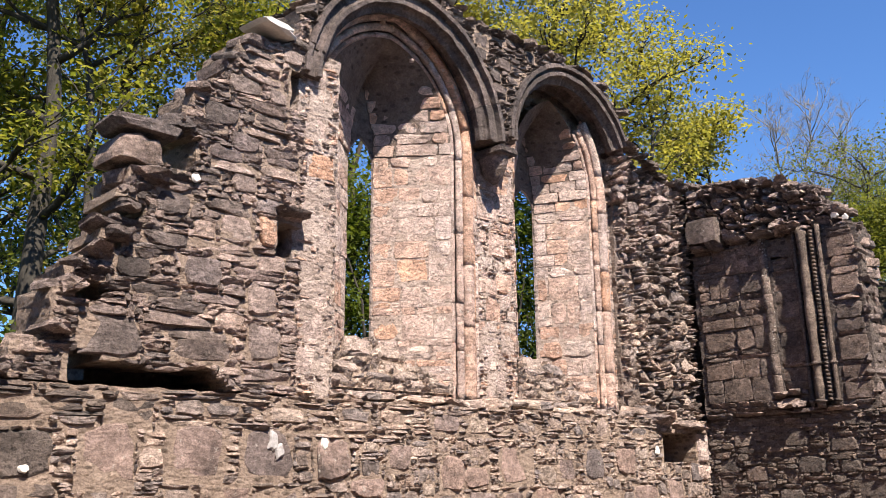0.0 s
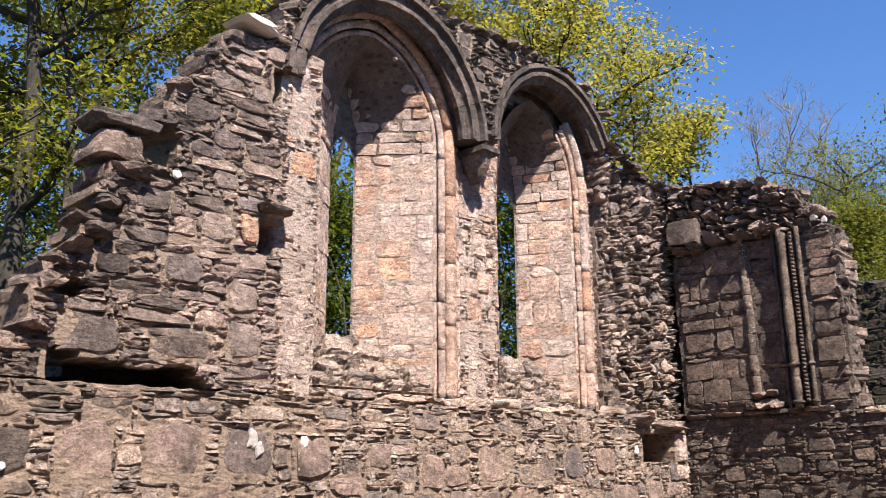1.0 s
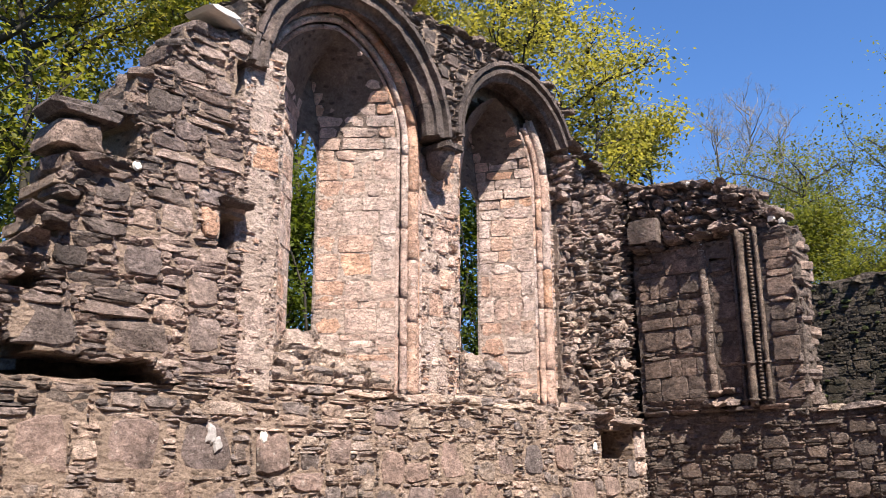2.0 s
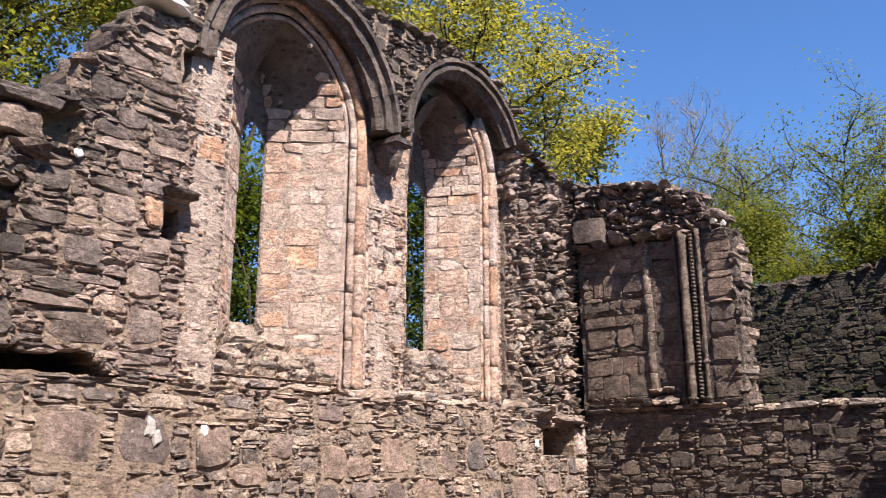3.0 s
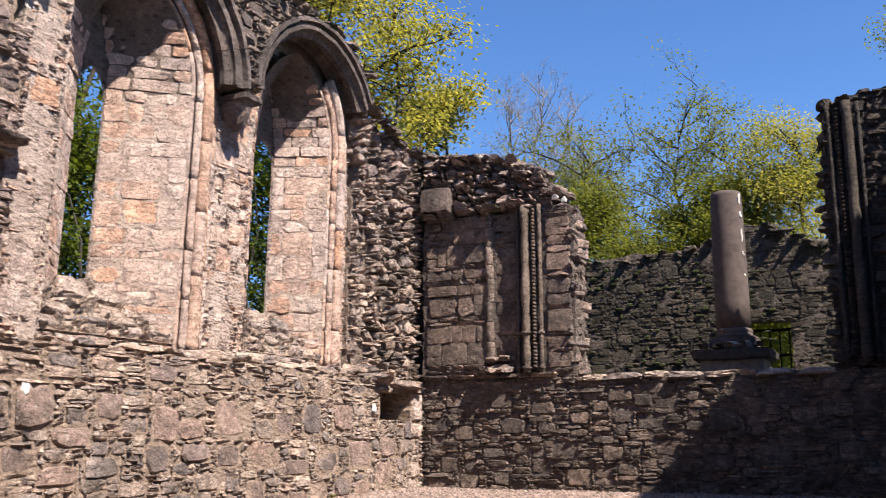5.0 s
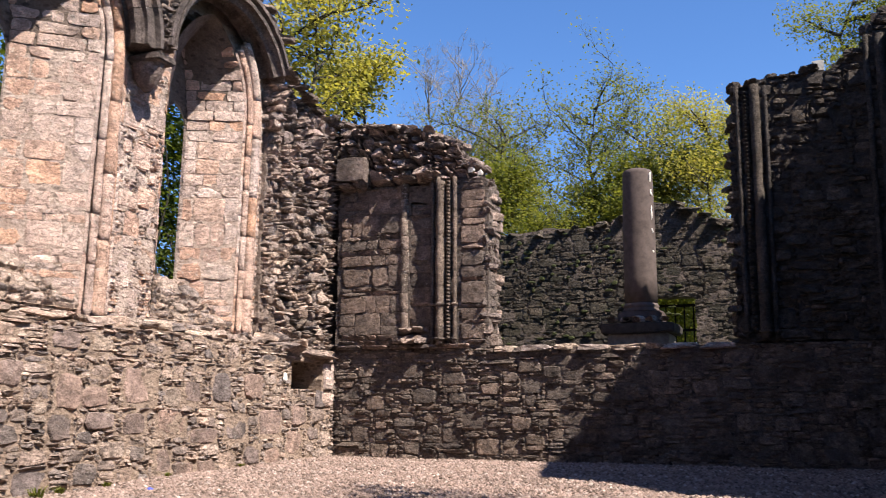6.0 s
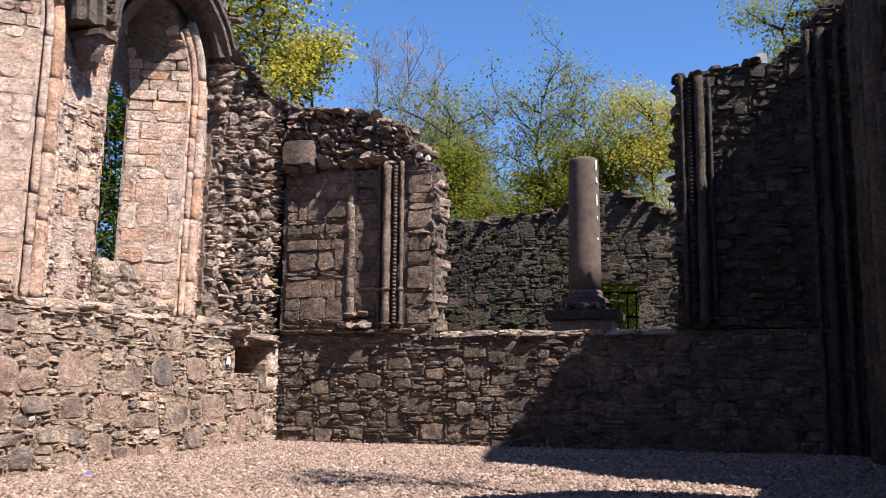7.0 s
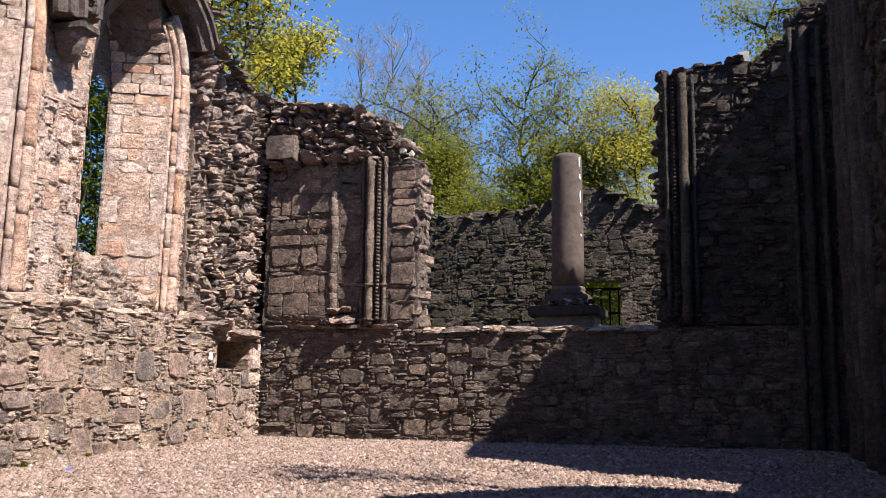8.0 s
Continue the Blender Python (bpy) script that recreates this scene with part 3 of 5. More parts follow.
def embrasure(w):
    """The splayed recess of one window, from its wide inner arch to the narrow light."""
    frame_ob = thing("window_1" if w is WINDOWS[0] else "window_2", pose(0, NORTH, 0), "deep splayed lancet window with weathered sandstone jambs", "window", kind="structure")
    front = [(w["c"] - w["half"], w["sill"]), (w["c"] + w["half"], w["sill"])] + pointed(w["c"], w["half"], w["spring"], w["apex"])
    back = [(w["lc"] - w["lhalf"], w["lsill"]), (w["lc"] + w["lhalf"], w["lsill"])] + pointed(w["lc"], w["lhalf"], w["lspring"], w["apex"] - 0.25)
    light = back[:2] + pointed(w["lc"], w["lhalf"], w["lspring"], w["lapex"])
    n = len(front)
    steps = 9
    verts, faces = [], []
    for s in range(steps + 1):
        f = s / steps
        for (xa, za), (xb, zb) in zip(front, back):
            x, z = xa + (xb - xa) * f, za + (zb - za) * f
            y = ORDER + (DEEP - ORDER) * f
            q = noise.noise_vector(Vector((x * 5, y * 5, z * 5))) * (0.006 if 0 < s < steps else 0.003)
            verts.append((x + LEAN * z + q.x, y, z + q.z))
    for y, grow in ((DEEP + 0.004, 1.0), (DEEP + 0.03, 1.0), (1.26, 2.6)):
        for x, z in light:
            verts.append((w["lc"] + (x - w["lc"]) * grow + LEAN * z, y, z + (grow - 1) * (0.12 if z > 3 else -0.12)))
    over, slope = [], []
    for s in range(steps + 3):
        for i in range(n):
            j = (i + 1) % n
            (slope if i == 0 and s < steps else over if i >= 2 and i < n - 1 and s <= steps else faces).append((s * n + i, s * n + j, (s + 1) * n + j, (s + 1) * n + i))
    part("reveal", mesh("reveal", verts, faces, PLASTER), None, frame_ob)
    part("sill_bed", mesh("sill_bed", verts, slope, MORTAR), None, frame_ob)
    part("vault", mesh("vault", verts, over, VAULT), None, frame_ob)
    # dressed blocks on both splays
    def inset(half, spring, apex, z):
        """How far the arch has closed in at height z."""
        if z <= spring:
            return 0.0
        e = max(0.0, ((apex - spring) ** 2 - half * half) / (2 * half))
        return half + e - math.sqrt(max((half + e) ** 2 - (z - spring) ** 2, 0.0))

    for side in (1, -1):
        r = random.Random(31 + side + int(w["c"] * 10))
        z = w["sill"] + (0.08 if side > 0 else 0.5)
        while z < w["spring"] + (0.75 if side > 0 else 0.4):
            h = r.choice((0.15, 0.19, 0.23, 0.27, 0.31)) if 2.5 < z < 4.0 or (z < 2.5 and r.random() < 0.35) else 0.13 if z >= 4.0 else r.uniform(0.05, 0.08)
            mid = z + h / 2
            front_in = inset(w["half"], w["spring"], w["apex"], mid)
            back_in = inset(w["lhalf"], w["lspring"], w["apex"] - 0.25, mid)
            rate = (inset(w["half"], w["spring"], w["apex"], mid + 0.05) - front_in) / 0.05 * 0.6
            a = Vector((w["lc"] + side * (w["lhalf"] - back_in), DEEP, 0))
            b = Vector((w["c"] + side * (w["half"] - front_in), ORDER, 0))
            along = (b - a).normalized() if side > 0 else (a - b).normalized()
            inward = Vector((0, 0, 1)).cross(along)
            width = (b - a).length
            o = a if side > 0 else b
            m = Matrix(((along.x, inward.x, LEAN, o.x), (along.y, inward.y, 0, o.y), (0, 0, 1, 0), (0, 0, 0, 1)))
            x, first = 0.0, True
            while x < width - 0.05:
                bw = r.uniform(0.12, 0.34) if first else r.uniform(0.14, 0.5)
                if width - (x + bw) < 0.12:
                    bw = width - x
                ob = new("ashlar_block", pool_mesh(r.choice(("ashlar", "ashlar", "block")), r.randrange(20), STONE_PINK))
                ob.parent = frame_ob
                ob.matrix_local = m @ pose(x + bw / 2, (0.047 if mid < w["spring"] else 0.036) + r.uniform(-0.005, 0.004), mid, math.degrees(math.atan(rate)) + r.uniform(-0.9, 0.9), r.uniform(-1.2, 1.2), r.uniform(-0.9, 0.9)) @ Matrix.Diagonal((bw + 0.003, 0.11, h + 0.003, 1))
                x += bw
                first = False
            z += h
    # broken rubble on the sloping sill
    r = random.Random(77 + int(w["c"]))
    run, rise = DEEP - ORDER, w["lsill"] - w["sill"]
    length = math.hypot(run, rise)

    def on_sill(x, v):
        f = v / length
        return abs(x - (w["c"] + (w["lc"] - w["c"]) * f)) < w["half"] + (w["lhalf"] - w["half"]) * f + 0.03

    sill = Grid(w["c"] - w["half"] - 0.03, w["c"] + w["half"] + 0.03, 0.0, length - 0.03, on_sill)
    sill.scatter(r, 60, (0.22, 0.4), (0.12, 0.2), "block")
    sill.scatter(r, 900, (0.1, 0.3), (0.05, 0.1), "slab")
    sill.fill(r, 7, 3, "lump")
    tilt = Matrix.Translation((LEAN * w["sill"], ORDER, w["sill"])) @ pose(0, 0, 0, -math.degrees(math.atan2(run, rise)))
    lay(sill.out, frame_ob, (STONE_WARM, STONE_WARM_J), r, (w["c"], 0.3), depth=0.14, proud=0.03, turn=3, limit=120, base_y=-0.015, name="sill_stone", rest_name="sill_rubble", frame_m=tilt)
    for k, (dx, v, sx, sy) in enumerate(((-0.12, 0.80, 0.42, 0.24), (0.22, 0.72, 0.3, 0.2))):
        slab = new("sill_slab", pool_mesh("block", 3 + k, STONE_WARM))
        slab.parent = frame_ob
        slab.matrix_local = tilt @ pose(w["lc"] + dx, 0.02, length * v, 20, 4 * k, 6) @ Matrix.Diagonal((sx, 0.2, sy, 1))
    # roll mouldings of the inner order: up the far jamb and over the arch
    rr = random.Random(17 + int(w["c"] * 10))
    for k, (off, rad, y) in enumerate(((0.03, 0.030, ORDER + 0.02), (0.11, 0.042, ORDER - 0.01), (0.215, 0.066, ORDER - 0.04), (0.315, 0.036, ORDER - 0.005), (0.385, 0.028, ORDER + 0.015))):
        hw, ap = w["half"] + off, w["apex"] + off * 1.1
        arch = pointed(w["c"], hw, w["spring"], ap, 14)
        path = [(w["c"] + hw, w["sill"] - 0.06 + i * (w["spring"] - w["sill"] + 0.06) / 32) for i in range(32)] + (arch[:-5] if w is WINDOWS[0] else arch[:9])
        a = 0
        while a < len(path) - 1:
            b = min(a + rr.randint(5, 10), len(path) - 1)
            jx, jy = rr.uniform(-0.002, 0.002), rr.uniform(-0.003, 0.003)
            pts = []
            for x, z in path[a:b + 1]:
                q = noise.noise_vector(Vector((x * 6 + k, 1, z * 6)))
                pts.append((x + LEAN * z + q.x * 0.006 + jx, y + q.y * 0.006 + jy, z))
            rads = [rad * (1 + 0.10 * noise.noise(Vector((p[0] * 8, k * 3.1, p[2] * 9)))) for p in pts]
            part("roll_moulding", mesh("roll_moulding", *sweep(pts, rads, 12), STONE_PINK, True), None, frame_ob)
            a = b
    # ring of voussoirs standing proud over the window
    a, r = (0.03 if w is WINDOWS[0] else 0.42), random.Random(5)
    left_end = math.pi - 0.02
    while a < left_end:
        da = r.uniform(0.24, 0.38)
        vs, fs = [], []
        b0, b1 = a + 0.002, min(a + da, left_end) - 0.002
        cols = 5
        q0, q1 = w["r0"], w["r1"]
        prof = [(q0 + 0.03, 0.40), (q0 - 0.012, 0.37), (q0 - 0.02, 0.31), (q0 + 0.03, 0.28), (q0 + 0.055, 0.23), (q0 + 0.03, 0.18), (q0 - 0.015, 0.155), (q0 - 0.018, 0.09), (q0 + 0.03, 0.065),
                (q0 + 0.055, 0.03), (q0 + 0.055, -0.012), (q0 + 0.10, -0.018), (q0 + 0.115, 0.02), (q1 - 0.05, 0.02), (q1 - 0.04, -0.045), (q1 + 0.012, -0.045), (q1 + 0.02, 0.40)]
        jz = r.uniform(-0.008, 0.008)
        for c in range(cols + 1):
            t = b0 + (b1 - b0) * c / cols
            for rr, y in prof:
                x, z = w["rc"] + rr * math.cos(t), w["rz"] + rr * math.sin(t)
                q = noise.noise_vector(Vector((x * 9, y * 9, z * 9))) * 0.010
                vs.append((x + LEAN * z + q.x, y + q.y + jz, z + q.z + jz))
        k = len(prof)
        for c in range(cols):
            for i in range(k):
                j = (i + 1) % k
                fs.append((c * k + i, c * k + j, (c + 1) * k + j, (c + 1) * k + i))
        fs.append(tuple(range(k)))
        fs.append(tuple(range(cols * k + k - 1, cols * k - 1, -1)))
        part("voussoir", mesh("voussoir", vs, fs, STONE_RING), None, frame_ob)
        a += da
    return frame_ob


for w in WINDOWS:
    embrasure(w)


def build_corbel():
    """The capital of a lost shaft between the two arches."""
    ob = thing("corbel", pose(7.45 + LEAN * 4.2, NORTH, 0), "weathered stone capital left hanging between two arches", "corbel", kind="structure")
    part("abacus", box_bm(-0.145, 0.145, -0.06, 0.40, 4.20, 4.28, 0.015, 0.012, 3, 1), STONE_DARK, ob)
    vs, fs = [], []
    rows = [(4.20, 0.13), (4.13, 0.125), (4.04, 0.10), (3.97, 0.07), (3.90, 0.025)]
    for z, rr in rows:
        for s in range(10):
            t = 2 * math.pi * s / 10
            vs.append((rr * math.cos(t), 0.18 + min(rr * 1.5, 0.25) * math.sin(t), z + 0.01 * noise.noise(Vector((s, z * 9, 1)))))
    for i in range(len(rows) - 1):
        for s in range(10):
            fs.append((i * 10 + s, i * 10 + (s + 1) % 10, (i + 1) * 10 + (s + 1) % 10, (i + 1) * 10 + s))
    fs.append(tuple(range(40, 50)))
    part("bell", mesh("bell", vs, fs, STONE_DARK), None, ob)


build_corbel()

# ---- east wall ----
wall_e = thing("wall_east", pose(EAST, NORTH, 0, 0, 0, -90), "broken dark rubble end wall with stubs of a tall window", "wall", kind="structure")
TOP_E = [(-0.4, 4.72), (0.0, 4.66), (0.5, 4.60), (0.9, 4.52), (1.4, 4.40), (1.8, 4.18), (2.05, 3.85), (2.22, 3.60), (2.27, 2.95), (2.28, 1.44), (2.3, 1.40), (4.1, 1.36), (5.3, 1.38), (5.34, 1.5), (5.38, 3.7), (5.47, 4.56),
         (5.85, 4.64), (6.6, 4.66), (6.9, 4.92), (7.12, 5.30), (7.6, 5.5)]
top_e = profile(TOP_E)


def stub_recess(x, z):
    return 1.10 < x < 1.42 and 1.52 < z < 3.4


core("wall_core", wall_e, lambda x, z: z < min(top_e(x), LEDGE), -0.4, 7.8, FOOT, LEDGE, 0.012, 0.85, MORTAR_DARK, seed=11, rough=0.012)
core("wall_core", wall_e, lambda x, z: z < top_e(x) and not stub_recess(x, z), 0.0, 2.4, LEDGE, 3.66, 0.016, 0.40, MORTAR_DARK, seed=12, rough=0.006)
core("wall_core", wall_e, lambda x, z: z < top_e(x) - 0.03, 0.0, 2.4, 3.66, 5.5, 0.09, 0.36, MORTAR_DARK, seed=16, rough=0.03)
# Right stub: its shade is in the dark mortar and stone colours.
core("wall_core", wall_e, lambda x, z: z < top_e(x), 5.28, 7.8, LEDGE, 5.5, 0.012, 0.40, MORTAR_SHADED, seed=15, rough=0.008)
core("wall_core", wall_e, lambda x, z: z < top_e(x) - 0.02 and (x > 5.9 or x < 1.35 - 0.25 * (z - 2.5)), -0.4, 7.8, LEDGE, 5.5, 0.40, 0.50, MORTAR_DARK, seed=13, rough=0.03)
core("wall_core", wall_e, stub_recess, 1.0, 1.5, LEDGE, 3.5, 0.045, 0.42, MORTAR_DARK, seed=14)


def stub_mouldings(x0, mirror, mat, rise=0.0):
    """Roll mouldings and a strip of dog-tooth on the jamb of the lost end window."""
    jamb = thing("window_jamb", pose(EAST, NORTH, 0, 0, 0, -90), "dark moulded jamb of a lost window with dog-tooth carving", "jamb", kind="structure")
    for off, rad, y, z1 in ((0.0, 0.026, -0.02, 3.72), (0.12, 0.060, -0.04, 3.74), (0.325, 0.030, -0.03, 3.74)):
        x = x0 + mirror * off
        z1 += rise
        pts = [(x + 0.006 * noise.noise(Vector((x * 9, 0, i * 0.7))), y + 0.006 * noise.noise(Vector((x * 9, 5, i * 0.7))), 1.46 + (z1 - 1.46) * i / 20) for i in range(21)]
        part("roll_moulding", mesh("roll_moulding", *sweep(pts, [rad * (1 + 0.3 * noise.noise(Vector((x, 3, i * 1.3)))) for i in range(21)], 12), mat, True), None, jamb)
        for zb in (1.52, 1.98):
            part("shaft_ring", mesh("shaft_ring", *sweep([(x, y, zb), (x, y, zb + 0.012), (x, y, zb + 0.03), (x, y, zb + 0.04)], [rad, rad + 0.018, rad + 0.018, rad], 12), mat), None, jamb)
    xs = x0 + mirror * 0.235
    for i in range(44 + int(rise / 0.049)):
        z = 1.56 + i * 0.049
        s = 0.036
        back = -0.025
        vs = [(xs - s, back, z - s * 0.66), (xs + s, back, z - s * 0.66), (xs + s, back, z + s * 0.66), (xs - s, back, z + s * 0.66), (xs, -0.085, z)]
        part("dog_tooth", mesh("dog_tooth", vs, [(0, 1, 4), (1, 2, 4), (2, 3, 4), (3, 0, 4)], mat), None, jamb)


stub_mouldings(1.46, 1, STONE_END)
# The matching jamb on the shaded side, in shade-darkened stone.
stub_mouldings(5.80, -1, STONE_SHADED, 0.8)
PALE_SHAFT = stone_material("pale_worn_shaft", [(0.15, 0.115, 0.095), (0.20, 0.15, 0.125)], lichen=0.58)
wall_shaft = thing("wall_shaft", pose(EAST, NORTH, 0, 0, 0, -90), "pale worn stone shaft built into the end wall", "shaft", kind="structure")
r = random.Random(61)
z = 1.62
while z < 3.5:
    h = r.uniform(0.18, 0.40)
    dx = r.uniform(-0.012, 0.012)
    rows = [(1.03 + dx, 0.03, z + h * f) for f in (0.0, 0.05, 0.35, 0.65, 0.95, 1.0)]
    rads = [0.065 * q * r.uniform(0.92, 1.06) for q in (0.93, 1.0, 1.0, 1.0, 1.0, 0.93)]
    part("shaft_stone", mesh("shaft_stone", *sweep(rows, rads, 12), PALE_SHAFT, True), None, wall_shaft)
    z += h

corner = thing("corner_shaft", pose(EAST, NORTH, 0, 0, 0, -90), "cluster of weathered shafts, stone darkened for the shaded corner", "shaft", kind="structure")
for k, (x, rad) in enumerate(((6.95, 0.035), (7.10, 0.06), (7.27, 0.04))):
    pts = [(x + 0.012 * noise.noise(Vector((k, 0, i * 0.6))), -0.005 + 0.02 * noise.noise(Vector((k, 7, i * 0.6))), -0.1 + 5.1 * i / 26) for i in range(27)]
    part("shaft", mesh("shaft", *sweep(pts, [rad * (1 + 0.5 * noise.noise(Vector((k * 5, 2, i * 0.9)))) for i in range(27)], 12), STONE_SHADED, True), None, corner)

# ---- south wall ----
wall_s = thing("wall_south", pose(EAST, SOUTH, 0, 0, 0, 180), "tall shaded rubble wall broken open at a window", "wall", kind="structure")
TOP_S = [(-0.4, 5.3), (0.6, 5.32), (1.05, 5.42), (1.4, 5.56), (1.7, 5.58), (2.2, 5.42), (3.15, 5.1), (3.57, 4.91), (3.79, 3.9), (4.21, 2.9), (4.24, 1.54), (4.79, 1.54), (5.19, 3.16), (5.55, 3.62), (6.39, 4.45), (7.8, 4.5), (10, 4.2), (17.5, 4.0)]
top_s = profile(TOP_S)
core("wall_core", wall_s, lambda x, z: z < top_s(x), -0.8, 17.5, FOOT, 5.9, 0.03, 0.55, MORTAR_SHADED, seed=21, cell=0.1)

# Unseen gable, added behind the camera to keep sky light off the shade.
sky_block = thing("sky_block_wall", pose(-6.5, SOUTH - 0.5, 0, 0, 0, 90), "unseen plain wall added to hold back sky light", "wall", kind="structure")
core("wall_core", sky_block, lambda x, z: z < 12.4 - 1.1 * abs(x - 4.3), 0, 8.6, FOOT, 12.4, 0.0, 0.7, MORTAR_SHADED, seed=41, cell=0.4, rough=0.1)
# Unseen raised length of the north wall, added to block more sky.
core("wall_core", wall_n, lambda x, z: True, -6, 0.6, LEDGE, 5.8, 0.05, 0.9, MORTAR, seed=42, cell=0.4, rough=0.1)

responds = thing("wall_respond", pose(EAST, SOUTH, 0, 0, 0, 180), "brown clustered shafts, stone darkened for the shaded side wall", "shaft", kind="structure")
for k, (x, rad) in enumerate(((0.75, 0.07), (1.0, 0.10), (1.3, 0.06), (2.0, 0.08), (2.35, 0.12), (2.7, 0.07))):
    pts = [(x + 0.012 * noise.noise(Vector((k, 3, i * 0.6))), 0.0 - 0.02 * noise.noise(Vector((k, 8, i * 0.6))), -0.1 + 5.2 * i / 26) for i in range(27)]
    part("shaft", mesh("shaft", *sweep(pts, [rad * (1 + 0.35 * noise.noise(Vector((k * 5, 6, i * 0.9)))) for i in range(27)], 12), STONE_SHADED, True), None, responds)

# ---- burial aisle behind the end wall ----
AISLE = EAST + 2.5
wall_b = thing("wall_aisle", pose(AISLE, NORTH, 0, 0, 0, -90), "mossy dark rubble wall of the burial aisle", "wall", kind="structure")
TOP_B = [(-1.0, 3.30), (1.4, 3.34), (2.4, 3.38), (3.3, 3.42), (3.7, 3.55), (4.05, 3.74), (4.4, 3.66), (4.7, 3.5), (5.1, 3.36), (6.0, 3.3), (8.5, 3.3)]
top_b = profile(TOP_B)


def gate_opening(x, z):
    return 3.82 < x < 4.58 and z < 2.28


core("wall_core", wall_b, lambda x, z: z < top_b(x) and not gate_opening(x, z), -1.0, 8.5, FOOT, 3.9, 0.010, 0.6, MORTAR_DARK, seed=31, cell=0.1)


def build_gate():
    gate = thing("iron_gate", pose(AISLE + 0.3, NORTH, 0, 0, 0, -90), "dark iron gate of plain bars in the aisle wall", "gate")
    for i in range(6):
        x = 3.86 + i * 0.135
        part("gate_bar", mesh("gate_bar", *sweep([(x, 0, -0.1), (x, 0, 2.2)], 0.013, 6), IRON), None, gate)
    for z in (0.4, 1.3, 1.78, 2.15):
        part("gate_rail", box_bm(3.83, 4.57, -0.012, 0.012, z, z + 0.04, 0.003), IRON, gate)


build_gate()


def build_column():
    ob = thing("monument_column", pose(12.80, 2.17, 0), "grey-brown broken stone column on a moulded pedestal, its cornice shade-darkened", "monument")
    part("shaft", mesh("shaft", *lathe([(0.222, 2.03), (0.222, 2.4), (0.220, 2.9), (0.214, 3.4), (0.205, 3.86), (0.196, 3.91), (0.15, 3.93)], 36), COLUMN_STONE, True), None, ob)
    part("base_moulding", mesh("base_moulding", *lathe([(0.25, 1.93), (0.255, 1.955), (0.235, 1.975), (0.232, 1.99), (0.245, 2.01), (0.235, 2.03), (0.222, 2.05)], 36), COLUMN_STONE, True), None, ob)
    part("plinth", box_bm(-0.27, 0.27, -0.29, 0.27, 1.77, 1.93, 0.02, 0.03, 4, 2), COLUMN_STONE, ob)
    part("cornice", box_bm(-0.46, 0.46, -0.48, 0.48, 1.63, 1.77, 0.02, 0.03, 5, 2), CORNICE_SHADED, ob)
    part("die", box_bm(-0.37, 0.37, -0.40, 0.40, -0.2, 1.63, 0.015, 0.01, 6, 2), DIE_STONE, ob, "pale grey pedestal block")

    rr = random.Random(9)
    for dy in (-0.36, -0.2, -0.02, 0.16, 0.33):
        bit = new("broken_stone", pool_mesh(rr.choice(("lump", "slab")), rr.randrange(20), STONE_WARM))
        bit.parent = ob
        bit.matrix_local = pose(-0.36, dy, 1.81, rr.uniform(-10, 10), rr.uniform(-10, 10), rr.uniform(60, 120)) @ Matrix.Diagonal((rr.uniform(0.12, 0.22), 0.14, rr.uniform(0.05, 0.1), 1))


build_column()
# ---- trees ----


def leaf_cloud(r, centres, count, spread, size):
    """Many small folded leaves, in sprays round the given twig ends."""
    ng = np.random.default_rng(r.randrange(10 ** 6))
    c = np.array(centres)[ng.integers(0, len(centres), count)]
    p = c + np.clip(ng.normal(0, 1, (count, 3)), -1.5, 1.5) * np.array((spread, spread, spread * 0.6))
    s = size * ng.uniform(0.55, 1.45, count)[:, None]
    yaw, tip, roll = ng.uniform(0, 6.3, count), ng.normal(-0.35, 0.45, count), ng.normal(0, 0.5, count)
    a = np.stack([np.cos(yaw) * np.cos(tip), np.sin(yaw) * np.cos(tip), np.sin(tip)], 1)
    side = np.stack([-np.sin(yaw), np.cos(yaw), np.zeros(count)], 1)
    up = np.cross(a, side)
    b = side * np.cos(roll)[:, None] + up * np.sin(roll)[:, None]
    n = np.cross(a, b)
    v = np.stack([p - a * s, p + b * s * 0.5 + n * s * 0.12, p + a * s, p - b * s * 0.5 + n * s * 0.12], 1).reshape(-1, 3)
    k = 4 * np.arange(count)[:, None]
    f = np.concatenate([k + np.array((0, 1, 2)), k + np.array((0, 2, 3))], 1).reshape(-1, 3)
    return v, f


def leaf_mesh(name, cloud, mat):
    v, f = cloud
    me = bpy.data.meshes.new(name)
    me.vertices.add(len(v))
    me.vertices.foreach_set("co", v.ravel())
    me.loops.add(f.size)
    me.loops.foreach_set("vertex_index", f.ravel().astype(np.int32))
    me.polygons.add(len(f))
    me.polygons.foreach_set("loop_start", np.arange(0, f.size, 3, dtype=np.int32))
    me.update(calc_edges=True)
    me.materials.append(mat)
    return me


